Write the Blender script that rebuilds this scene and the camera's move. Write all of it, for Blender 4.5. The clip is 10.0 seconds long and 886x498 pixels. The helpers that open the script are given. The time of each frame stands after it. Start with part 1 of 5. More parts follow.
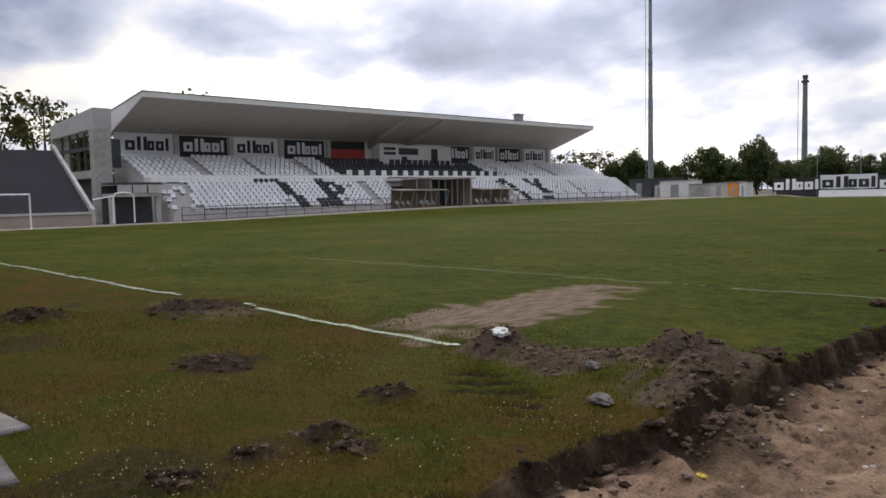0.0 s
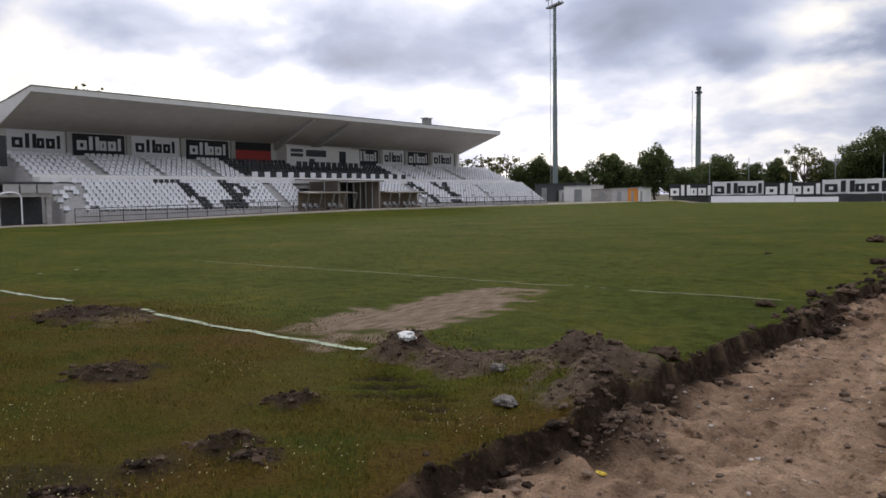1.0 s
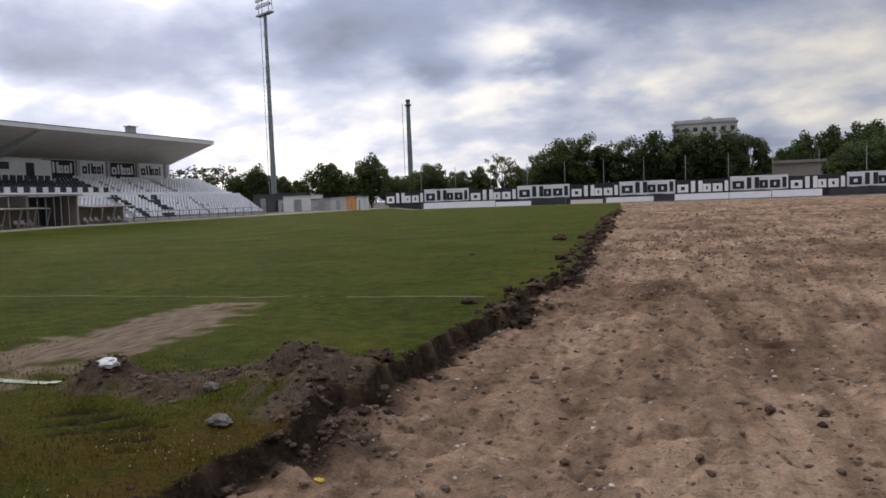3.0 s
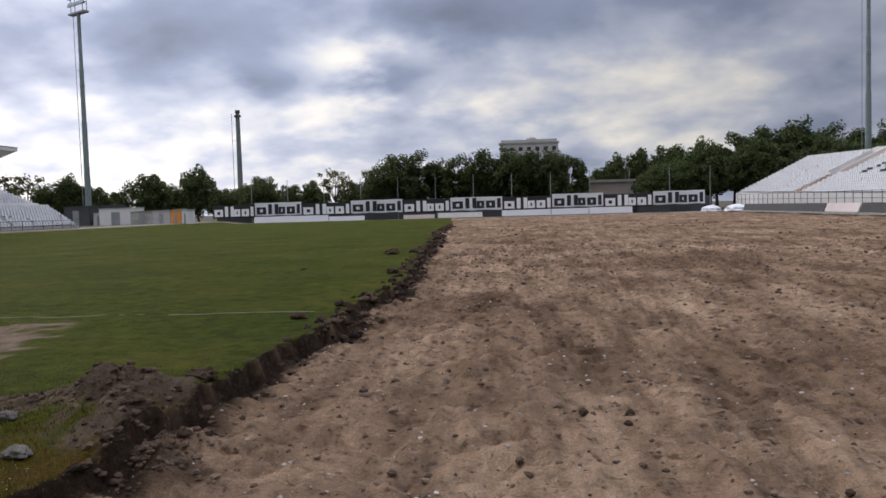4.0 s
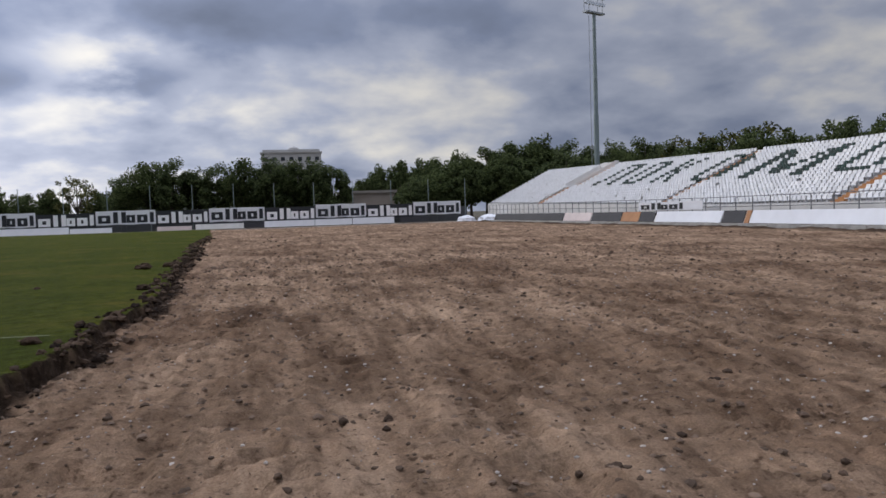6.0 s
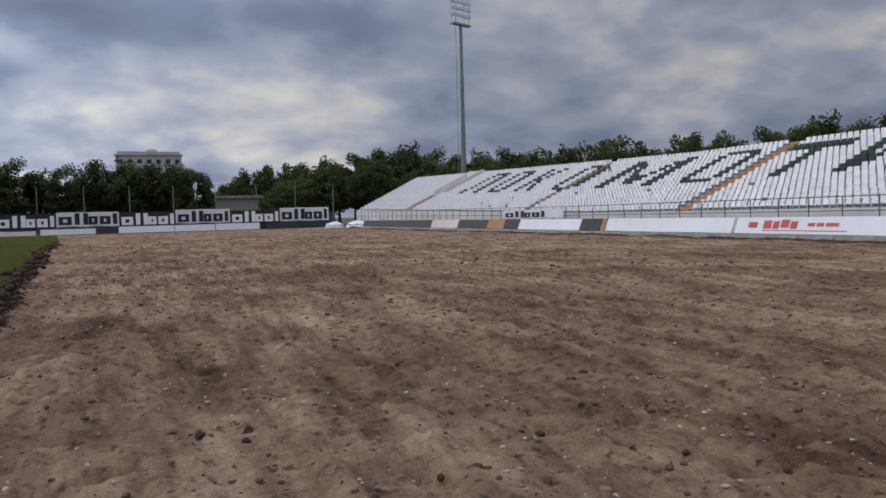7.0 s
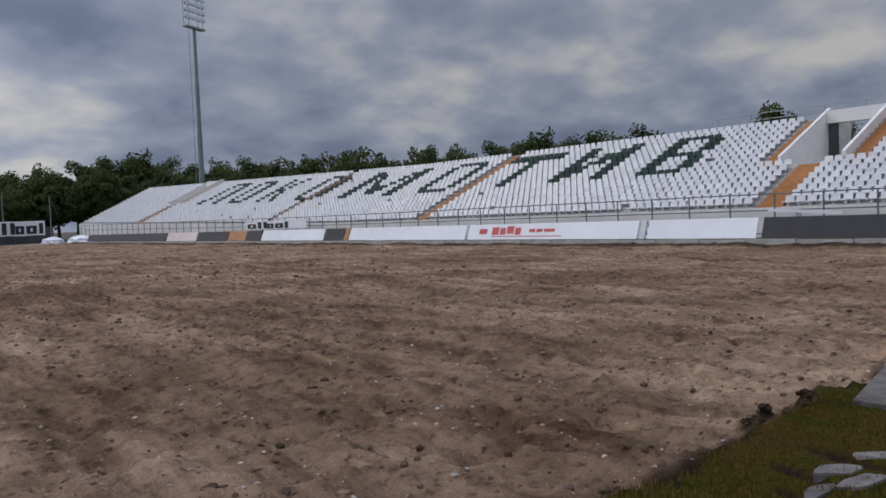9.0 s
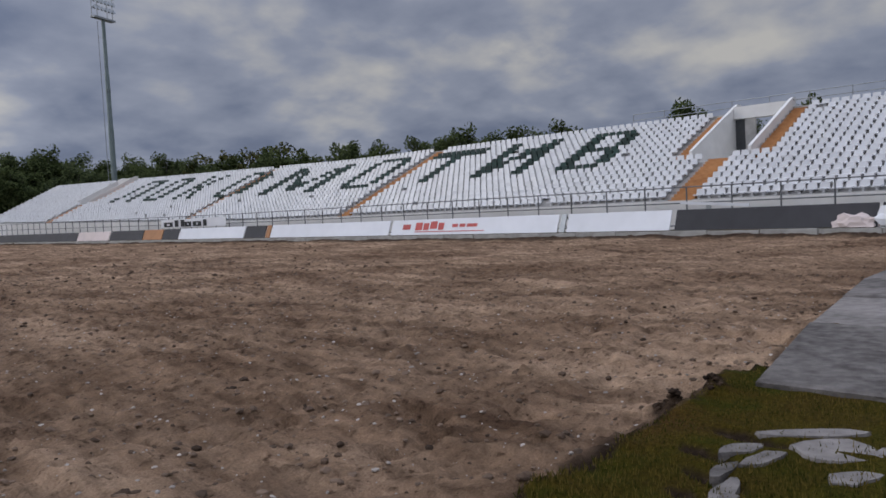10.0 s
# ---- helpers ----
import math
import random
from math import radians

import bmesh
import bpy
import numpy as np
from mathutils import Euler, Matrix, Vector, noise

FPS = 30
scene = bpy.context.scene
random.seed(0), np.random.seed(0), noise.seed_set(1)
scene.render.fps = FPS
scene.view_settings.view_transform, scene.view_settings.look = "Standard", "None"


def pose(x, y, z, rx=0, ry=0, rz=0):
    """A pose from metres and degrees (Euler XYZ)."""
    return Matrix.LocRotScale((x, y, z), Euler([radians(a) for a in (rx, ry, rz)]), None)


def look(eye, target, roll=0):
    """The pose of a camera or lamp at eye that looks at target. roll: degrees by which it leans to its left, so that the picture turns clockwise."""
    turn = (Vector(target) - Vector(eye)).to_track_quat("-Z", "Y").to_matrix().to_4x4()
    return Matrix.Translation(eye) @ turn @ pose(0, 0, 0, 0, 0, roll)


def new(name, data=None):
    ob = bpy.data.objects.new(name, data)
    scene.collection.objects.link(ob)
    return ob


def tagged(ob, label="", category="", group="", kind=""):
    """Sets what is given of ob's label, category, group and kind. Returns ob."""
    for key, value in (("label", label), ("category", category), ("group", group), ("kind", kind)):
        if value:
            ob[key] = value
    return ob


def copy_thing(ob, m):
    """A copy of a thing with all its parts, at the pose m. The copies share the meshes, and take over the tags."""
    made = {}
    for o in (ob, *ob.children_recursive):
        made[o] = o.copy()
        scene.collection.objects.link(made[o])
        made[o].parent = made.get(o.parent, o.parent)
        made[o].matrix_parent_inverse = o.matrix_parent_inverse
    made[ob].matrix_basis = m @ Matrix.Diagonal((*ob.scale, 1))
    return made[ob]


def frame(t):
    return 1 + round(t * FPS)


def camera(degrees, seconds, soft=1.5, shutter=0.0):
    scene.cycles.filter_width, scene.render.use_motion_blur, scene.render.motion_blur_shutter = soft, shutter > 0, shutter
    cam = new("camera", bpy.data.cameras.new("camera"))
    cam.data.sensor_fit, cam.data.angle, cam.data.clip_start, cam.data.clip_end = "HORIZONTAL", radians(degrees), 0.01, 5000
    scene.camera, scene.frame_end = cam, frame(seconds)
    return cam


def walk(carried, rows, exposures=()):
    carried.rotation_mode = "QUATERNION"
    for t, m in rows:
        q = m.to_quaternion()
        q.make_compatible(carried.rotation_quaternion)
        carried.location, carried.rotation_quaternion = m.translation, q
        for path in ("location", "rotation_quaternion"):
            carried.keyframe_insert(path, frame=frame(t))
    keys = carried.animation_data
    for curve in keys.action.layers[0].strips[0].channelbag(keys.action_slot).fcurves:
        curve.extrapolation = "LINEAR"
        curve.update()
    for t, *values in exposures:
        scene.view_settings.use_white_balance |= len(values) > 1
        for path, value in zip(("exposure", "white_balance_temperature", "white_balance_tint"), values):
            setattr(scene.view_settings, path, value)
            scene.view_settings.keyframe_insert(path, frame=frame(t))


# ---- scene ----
cam = camera(60.5, 10.0, soft=1.6)
PATH = [
    (0, (6.400, -4.828, 1.384), (4.9550, -3.4520, 1.2434), -1.27),
    (0.5, (6.396, -4.819, 1.386), (5.0349, -3.3605, 1.2494), -0.91),
    (1, (6.407, -4.805, 1.388), (5.1375, -3.2656, 1.2513), -0.80),
    (1.5, (6.420, -4.787, 1.393), (5.2786, -3.1505, 1.2549), -1.01),
    (2, (6.450, -4.773, 1.390), (5.4862, -3.0252, 1.2581), -1.06),
    (2.5, (6.480, -4.792, 1.400), (5.6871, -2.9603, 1.2764), -1.37),
    (2.7, (6.485, -4.785, 1.395), (5.7469, -2.9304, 1.2651), -1.87),
    (3.8, (6.536, -4.800, 1.382), (6.2280, -2.8271, 1.2757), -1.67),
    (4, (6.542, -4.796, 1.379), (6.3247, -2.8110, 1.2731), -1.67),
    (4.5, (6.569, -4.820, 1.386), (6.5524, -2.8224, 1.2873), -1.56),
    (5, (6.586, -4.816, 1.387), (6.7363, -2.8242, 1.2879), -1.93),
    (5.2, (6.585, -4.818, 1.396), (6.7876, -2.8307, 1.2945), -1.72),
    (6.5, (6.616, -4.828, 1.381), (7.1612, -2.9057, 1.2905), -1.96),
    (7, (6.634, -4.832, 1.379), (7.3591, -2.9701, 1.2894), -1.45),
    (7.5, (6.647, -4.848, 1.377), (7.5241, -3.0535, 1.2826), -1.49),
    (8, (6.658, -4.864, 1.379), (7.7326, -3.1786, 1.3022), -1.58),
    (8.5, (6.668, -4.876, 1.376), (7.8374, -3.2557, 1.2945), -1.65),
    (9, (6.684, -4.902, 1.368), (7.9765, -3.3786, 1.2838), -2.29),
    (9.5, (6.701, -4.925, 1.358), (8.0905, -3.4897, 1.2668), -2.28),
    (10, (6.708, -4.935, 1.358), (8.1448, -3.5472, 1.2536), -2.87),
]
walk(cam, [(t, look(eye, target, roll)) for t, eye, target, roll in PATH],
     exposures=[(0.0, 0.04, 7050, 10), (2.5, -0.09, 6950, 10), (4.5, -0.18, 6680, 10), (6.5, -0.34, 6480, 10), (8.5, -0.50, 6330, 10), (10.0, -0.50, 6400, 10)])

# ---- world and light: broken overcast, low evening sun behind cloud ----
SUN_AZ, SUN_EL = -42.0, 18.0
sun_dir = Vector((math.sin(radians(SUN_AZ)) * math.cos(radians(SUN_EL)),
                  math.cos(radians(SUN_AZ)) * math.cos(radians(SUN_EL)), math.sin(radians(SUN_EL))))

world = bpy.data.worlds.new("overcast_sky")
scene.world = world
world.use_nodes = True
wt = world.node_tree
wt.nodes.clear()


def wn(kind, **kw):
    n = wt.nodes.new(kind)
    for k, v in kw.items():
        n.inputs[int(k[1:])].default_value = v
    return n


def wmath(op, a, b=None):
    n = wt.nodes.new("ShaderNodeMath")
    n.operation = op
    for i, v in enumerate((a, b)):
        if v is None:
            continue
        if isinstance(v, (int, float)):
            n.inputs[i].default_value = v
        else:
            wt.links.new(v, n.inputs[i])
    return n.outputs[0]


tc = wt.nodes.new("ShaderNodeTexCoord")
sep = wt.nodes.new("ShaderNodeSeparateXYZ")
wt.links.new(tc.outputs["Generated"], sep.inputs[0])
zc = wmath("MAXIMUM", sep.outputs[2], 0.0)
den = wmath("ADD", zc, 0.34)
comb = wt.nodes.new("ShaderNodeCombineXYZ")
wt.links.new(wmath("DIVIDE", sep.outputs[0], den), comb.inputs[0])
wt.links.new(wmath("DIVIDE", sep.outputs[1], den), comb.inputs[1])
comb.inputs[2].default_value = 3.7
big = wt.nodes.new("ShaderNodeTexNoise")
big.inputs["Scale"].default_value = 2.3
big.inputs["Detail"].default_value = 8.0
big.inputs["Roughness"].default_value = 0.46
big.inputs["Distortion"].default_value = 0.25
wt.links.new(comb.outputs[0], big.inputs["Vector"])
small = wt.nodes.new("ShaderNodeTexNoise")
small.inputs["Scale"].default_value = 6.5
small.inputs["Detail"].default_value = 6.0
small.inputs["Roughness"].default_value = 0.5
wt.links.new(comb.outputs[0], small.inputs["Vector"])
dot = wt.nodes.new("ShaderNodeVectorMath")
dot.operation = "DOT_PRODUCT"
wt.links.new(tc.outputs["Generated"], dot.inputs[0])
dot.inputs[1].default_value = sun_dir
glow = wmath("POWER", wmath("MAXIMUM", wmath("MULTIPLY", wmath("ADD", dot.outputs["Value"], 1.0), 0.5), 0.0), 8.0)
# thickness of the cloud deck: thin parts pass the sun's light, thick ones are grey
thick = wmath("ADD", wmath("MULTIPLY", big.outputs["Fac"], 0.66), wmath("MULTIPLY", small.outputs["Fac"], 0.34))
# single clouds and gaps in the deck: bearing, height, half width, half height in degrees, how much thicker
CLOUDS = [(-72, 13, 5, 2.2, 0.13), (-61, 14.5, 4.5, 1.6, 0.10), (-52, 12, 6, 1.6, -0.04), (-45, 11.5, 8, 2.0, 0.16), (-26, 13.5, 8, 2.6, 0.20),
          (-9.4, 9.8, 2.6, 1.2, 0.24), (-18.4, 10.3, 1.8, 0.9, 0.16), (-14, 11.5, 5, 1.3, -0.12), (-15, 8.0, 8, 1.6, -0.09), (-4, 14.8, 9, 1.8, 0.15),
          (-30, 7.5, 14, 2.0, -0.06), (-62, 8.0, 14, 2.6, -0.17), (-38, 15.2, 4, 1.2, -0.07), (8, 10.0, 7, 1.5, -0.01), (13, 14.5, 9, 2.2, 0.10),
          (3, 6.5, 9, 1.5, 0.06), (28, 9.5, 9, 2.6, -0.04), (35, 8.2, 5, 1.3, -0.05), (37, 14.0, 9, 2.4, 0.03), (51, 10.6, 4, 1.3, -0.10), (42, 11.0, 7, 1.8, -0.06), (48, 14.5, 8, 1.8, 0.03), (60, 12, 7, 2.0, 0.08), (19, 12, 6, 3, 0.06), (0, 12.5, 7, 2.0, 0.05)]
bearing = wmath("MULTIPLY", wmath("ARCTAN2", sep.outputs[0], sep.outputs[1]), 57.2958)
height = wmath("MULTIPLY", wmath("ARCSINE", sep.outputs[2]), 57.2958)
fray = wmath("SUBTRACT", small.outputs["Fac"], 0.5)
bearing = wmath("ADD", bearing, wmath("MULTIPLY", fray, 9.0))
height = wmath("ADD", height, wmath("MULTIPLY", wmath("SUBTRACT", big.outputs["Fac"], 0.5), 5.0))
for c_az, c_el, c_w, c_h, c_add in CLOUDS:
    da = wmath("MULTIPLY", wmath("SUBTRACT", bearing, c_az), 1.0 / c_w)
    de = wmath("MULTIPLY", wmath("SUBTRACT", height, c_el), 1.0 / c_h)
    r2 = wmath("ADD", wmath("MULTIPLY", da, da), wmath("MULTIPLY", de, de))
    thick = wmath("ADD", thick, wmath("MULTIPLY", wmath("EXPONENT", wmath("MULTIPLY", r2, -1.0)), c_add))
ramp = wt.nodes.new("ShaderNodeValToRGB")
ramp.color_ramp.elements[0].position = 0.345
ramp.color_ramp.elements[0].color = (1.0, 0.975, 0.94, 1)
ramp.color_ramp.elements[1].position = 0.86
ramp.color_ramp.elements[1].color = (0.19, 0.225, 0.325, 1)
grey = ramp.color_ramp.elements.new(0.655)
grey.color = (0.30, 0.355, 0.515, 1)
mid = ramp.color_ramp.elements.new(0.5)
mid.color = (0.53, 0.58, 0.735, 1)
wt.links.new(thick, ramp.inputs[0])
amount = wmath("ADD", wmath("MULTIPLY", glow, 1.0), 0.64)
amount = wmath("MULTIPLY", amount, wmath("ADD", wmath("SUBTRACT", 1.12, wmath("MULTIPLY", zc, 1.15)), wmath("MULTIPLY", wmath("POWER", zc, 2.4), 5.2)))
cloud_bg = wt.nodes.new("ShaderNodeBackground")
wt.links.new(ramp.outputs[0], cloud_bg.inputs[0])
wt.links.new(amount, cloud_bg.inputs[1])
sky = wt.nodes.new("ShaderNodeTexSky")
sky.sky_type = "NISHITA"
sky.sun_disc = False
sky.sun_elevation = radians(SUN_EL)
sky.sun_rotation = radians(SUN_AZ)
sky_bg = wt.nodes.new("ShaderNodeBackground")
sky_bg.inputs[1].default_value = 0.05
wt.links.new(sky.outputs[0], sky_bg.inputs[0])
mixs = wt.nodes.new("ShaderNodeMixShader")
mixs.inputs[0].default_value = 0.94
wt.links.new(sky_bg.outputs[0], mixs.inputs[1])
wt.links.new(cloud_bg.outputs[0], mixs.inputs[2])
wout = wt.nodes.new("ShaderNodeOutputWorld")
wt.links.new(mixs.outputs[0], wout.inputs[0])

sun_data = bpy.data.lights.new("sun", "SUN")
sun_data.energy, sun_data.angle, sun_data.color = 0.75, radians(12), (1.0, 0.93, 0.82)
sun = new("sun", sun_data)
sun.matrix_world = look(sun_dir * 50, (0, 0, 0))

# ---- materials ----
def material(name, base, rough=0.8, metal=0.0, vary=0.25, scale=6.0, bump=0.0, bump_scale=40.0, second=None, spots=0.0, per_object=0.0):
    """A surface with two scales of variation, some relief and, where asked, a second colour in stains."""
    m = bpy.data.materials.new(name)
    m.use_nodes = True
    t = m.node_tree
    b = t.nodes["Principled BSDF"]
    b.inputs["Roughness"].default_value, b.inputs["Metallic"].default_value = rough, metal
    tx = t.nodes.new("ShaderNodeTexCoord")
    n1 = t.nodes.new("ShaderNodeTexNoise")
    n1.inputs["Scale"].default_value, n1.inputs["Detail"].default_value = scale, 6
    n2 = t.nodes.new("ShaderNodeTexNoise")
    n2.inputs["Scale"].default_value, n2.inputs["Detail"].default_value = scale / 9.0, 3
    src = tx.outputs["Object"]
    t.links.new(src, n1.inputs[0]), t.links.new(src, n2.inputs[0])
    add = t.nodes.new("ShaderNodeMath")
    add.operation = "MULTIPLY_ADD"
    add.inputs[1].default_value = 0.5
    t.links.new(n1.outputs["Fac"], add.inputs[0])
    half = t.nodes.new("ShaderNodeMath")
    half.operation = "MULTIPLY"
    half.inputs[1].default_value = 0.5
    t.links.new(n2.outputs["Fac"], half.inputs[0])
    t.links.new(half.outputs[0], add.inputs[2])
    fac = add.outputs[0]
    if per_object:
        info, geo = t.nodes.new("ShaderNodeObjectInfo"), t.nodes.new("ShaderNodeNewGeometry")
        s = t.nodes.new("ShaderNodeMath")
        s.operation = "ADD"
        t.links.new(info.outputs["Random"], s.inputs[0]), t.links.new(geo.outputs["Random Per Island"], s.inputs[1])
        s2 = t.nodes.new("ShaderNodeMath")
        s2.operation = "FRACT"
        t.links.new(s.outputs[0], s2.inputs[0])
        s3 = t.nodes.new("ShaderNodeMath")
        s3.operation = "MULTIPLY_ADD"
        s3.inputs[1].default_value, s3.inputs[2].default_value = per_object, -per_object / 2
        t.links.new(s2.outputs[0], s3.inputs[0])
        s4 = t.nodes.new("ShaderNodeMath")
        s4.operation = "ADD"
        t.links.new(fac, s4.inputs[0]), t.links.new(s3.outputs[0], s4.inputs[1])
        fac = s4.outputs[0]
    r = t.nodes.new("ShaderNodeValToRGB")
    lo = tuple(c * (1 - vary) for c in base)
    hi = tuple(min(1, c * (1 + vary)) for c in (second or base))
    r.color_ramp.elements[0].position, r.color_ramp.elements[0].color = 0.3, (*lo, 1)
    r.color_ramp.elements[1].position, r.color_ramp.elements[1].color = 0.7, (*hi, 1)
    t.links.new(fac, r.inputs[0])
    t.links.new(r.outputs[0], b.inputs["Base Color"])
    if bump:
        n3 = t.nodes.new("ShaderNodeTexNoise")
        n3.inputs["Scale"].default_value, n3.inputs["Detail"].default_value = bump_scale, 4
        t.links.new(src, n3.inputs[0])
        bp = t.nodes.new("ShaderNodeBump")
        bp.inputs["Strength"].default_value, bp.inputs["Distance"].default_value = bump, 0.02
        t.links.new(n3.outputs["Fac"], bp.inputs["Height"])
        t.links.new(bp.outputs[0], b.inputs["Normal"])
    return m


SEAT_WHITE = material("white_seat_plastic", (0.65, 0.655, 0.67), 0.38, vary=0.06, scale=3, per_object=0.5)
SEAT_BLACK = material("black_seat_plastic", (0.02, 0.024, 0.027), 0.65, vary=0.35, scale=3, per_object=0.5)
SEAT_GREEN = material("dark_green_seat_plastic", (0.010, 0.036, 0.029), 0.7, vary=0.35, scale=3, per_object=0.5)
CONCRETE = material("weathered_concrete", (0.36, 0.34, 0.31), 0.9, vary=0.28, scale=2.5, bump=0.4, second=(0.42, 0.41, 0.39))
CONCRETE_LIGHT = material("pale_concrete", (0.46, 0.45, 0.44), 0.88, vary=0.16, scale=2.0, bump=0.25)
WHITE_WALL = material("whitewashed_wall", (0.74, 0.73, 0.71), 0.85, vary=0.1, scale=1.6, bump=0.2)
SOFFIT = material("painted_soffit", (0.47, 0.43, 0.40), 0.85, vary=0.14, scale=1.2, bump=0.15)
ORANGE = material("faded_orange_paint", (0.43, 0.19, 0.065), 0.8, vary=0.22, scale=4.0, bump=0.25, second=(0.47, 0.25, 0.11))
STEEL = material("galvanised_steel", (0.36, 0.38, 0.39), 0.5, 0.75, vary=0.2, scale=5.0)
STEEL_DARK = material("dark_painted_steel", (0.07, 0.075, 0.08), 0.55, 0.2, vary=0.3, scale=5.0)
RAIL_GREY = material("weathered_grey_rail", (0.16, 0.165, 0.17), 0.6, 0.3, vary=0.25, scale=5.0)
TOWER_PAINT = material("grey_green_tower_paint", (0.22, 0.27, 0.27), 0.55, 0.3, vary=0.2, scale=1.5)
CHIMNEY_PAINT = material("sooty_green_grey_metal", (0.17, 0.21, 0.20), 0.75, 0.1, vary=0.3, scale=0.8)
LAMP_GLASS = material("floodlight_glass", (0.5, 0.53, 0.55), 0.15, 0.4, vary=0.15)
CLOTH_BLACK = material("black_banner_cloth", (0.022, 0.025, 0.03), 0.75, vary=0.35, scale=1.2, bump=0.3, bump_scale=4)
CLOTH_WHITE = material("white_banner_cloth", (0.78, 0.79, 0.82), 0.7, vary=0.07, scale=1.2, bump=0.3, bump_scale=4)
BOARD_GREY = material("dark_grey_board", (0.032, 0.031, 0.035), 0.7, vary=0.3, scale=1.5, bump=0.2)
BOARD_PINK = material("pale_pink_board", (0.66, 0.56, 0.53), 0.7, vary=0.12, scale=1.0)
BOARD_ORANGE = material("orange_brown_board", (0.40, 0.19, 0.08), 0.7, vary=0.25, scale=1.5)
RED_PAINT = material("faded_red_print", (0.52, 0.10, 0.09), 0.7, vary=0.2, scale=4)
RED_CLOTH = material("red_flag_cloth", (0.42, 0.055, 0.05), 0.8, vary=0.2, scale=1)
GLASS_DARK = material("dark_window_glass", (0.03, 0.035, 0.04), 0.12, 0.0, vary=0.3)
TERRACE_GREY = material("grey_terrace_paint", (0.085, 0.08, 0.09), 0.85, vary=0.12, scale=1.0, bump=0.2)
BRICK_TAN = material("dull_tan_render", (0.33, 0.28, 0.24), 0.9, vary=0.15, scale=0.6)
TIN_ROOF = material("dull_tin_roof", (0.30, 0.27, 0.24), 0.6, 0.3, vary=0.2, scale=1.0)
WOOD = material("weathered_brown_timber", (0.20, 0.155, 0.115), 0.85, vary=0.35, scale=4)
HUMUS = material("dark_torn_soil", (0.034, 0.022, 0.015), 0.95, vary=0.5, scale=9, bump=0.9, bump_scale=50, second=(0.066, 0.044, 0.030), per_object=0.5)
CLOD = material("dry_earth_clod", (0.17, 0.12, 0.088), 0.95, vary=0.35, scale=12, bump=0.7, bump_scale=60, per_object=0.7)
DARK_CLOD = material("dark_earth_clod", (0.088, 0.060, 0.043), 0.95, vary=0.4, scale=12, bump=0.7, bump_scale=60, per_object=0.7)
PEBBLE = material("pale_pebble", (0.42, 0.37, 0.33), 0.85, vary=0.3, scale=14, per_object=0.6)
STONE_WHITE = material("white_stone", (0.74, 0.73, 0.70), 0.75, vary=0.15, scale=12, bump=0.4)
PAVING = material("overgrown_concrete_paving", (0.135, 0.121, 0.112), 0.95, vary=0.4, scale=9, bump=0.8, bump_scale=30, second=(0.20, 0.182, 0.170), per_object=0.3)
ROCK = material("dull_grey_rock", (0.19, 0.17, 0.15), 0.9, vary=0.35, scale=14, bump=0.6)
LINE_PAINT = material("worn_white_line_paint", (0.24, 0.28, 0.17), 0.95, vary=0.35, scale=9, second=(0.36, 0.39, 0.29))
LINE_FAINT = material("faint_line_paint", (0.088, 0.11, 0.028), 0.95, vary=0.3, scale=7, second=(0.13, 0.15, 0.06))
BARK = material("tree_bark", (0.07, 0.055, 0.042), 0.95, vary=0.4, scale=3, bump=0.6, bump_scale=12)
LEAF = material("deciduous_leaves", (0.062, 0.084, 0.034), 0.85, vary=0.3, scale=0.5, second=(0.095, 0.118, 0.046), per_object=0.8)
LEAF_OLIVE = material("olive_spring_leaves", (0.055, 0.062, 0.020), 0.75, vary=0.4, scale=0.5, second=(0.10, 0.10, 0.035), per_object=0.8)


def thin_leaf(m, share):
    """Lets part of the light pass through a leaf, and dulls its shine."""
    t = m.node_tree
    b, out = t.nodes["Principled BSDF"], t.nodes["Material Output"]
    b.inputs["Specular IOR Level"].default_value = 0.12
    tr, mx = t.nodes.new("ShaderNodeBsdfTranslucent"), t.nodes.new("ShaderNodeMixShader")
    t.links.new(b.inputs["Base Color"].links[0].from_socket, tr.inputs[0])
    mx.inputs[0].default_value = share
    t.links.new(b.outputs[0], mx.inputs[1]), t.links.new(tr.outputs[0], mx.inputs[2]), t.links.new(mx.outputs[0], out.inputs[0])


GRASS_BLADE = material("grass_blades", (0.070, 0.074, 0.012), 0.85, vary=0.35, scale=0.8, second=(0.125, 0.092, 0.022), per_object=0.9)
for leaf in (LEAF, LEAF_OLIVE, GRASS_BLADE):
    thin_leaf(leaf, 0.4)
for dull in (HUMUS, CLOD, DARK_CLOD, PEBBLE, PAVING, ROCK, LINE_PAINT):
    dull.node_tree.nodes["Principled BSDF"].inputs["Specular IOR Level"].default_value = 0.1
BANNER_WHITE = material("thin_white_banner_cloth", (0.80, 0.81, 0.83), 0.7, vary=0.07, scale=1.2, bump=0.3, bump_scale=4)
thin_leaf(BANNER_WHITE, 0.5)
MARK_WHITE = material("bright_white_print", (0.88, 0.88, 0.89), 0.6, vary=0.04, scale=1.2)
FLOWER = material("small_pale_flowers", (0.42, 0.38, 0.20), 0.8, vary=0.15, per_object=0.6)
YELLOW = material("yellow_scrap", (0.62, 0.44, 0.04), 0.6, vary=0.15)


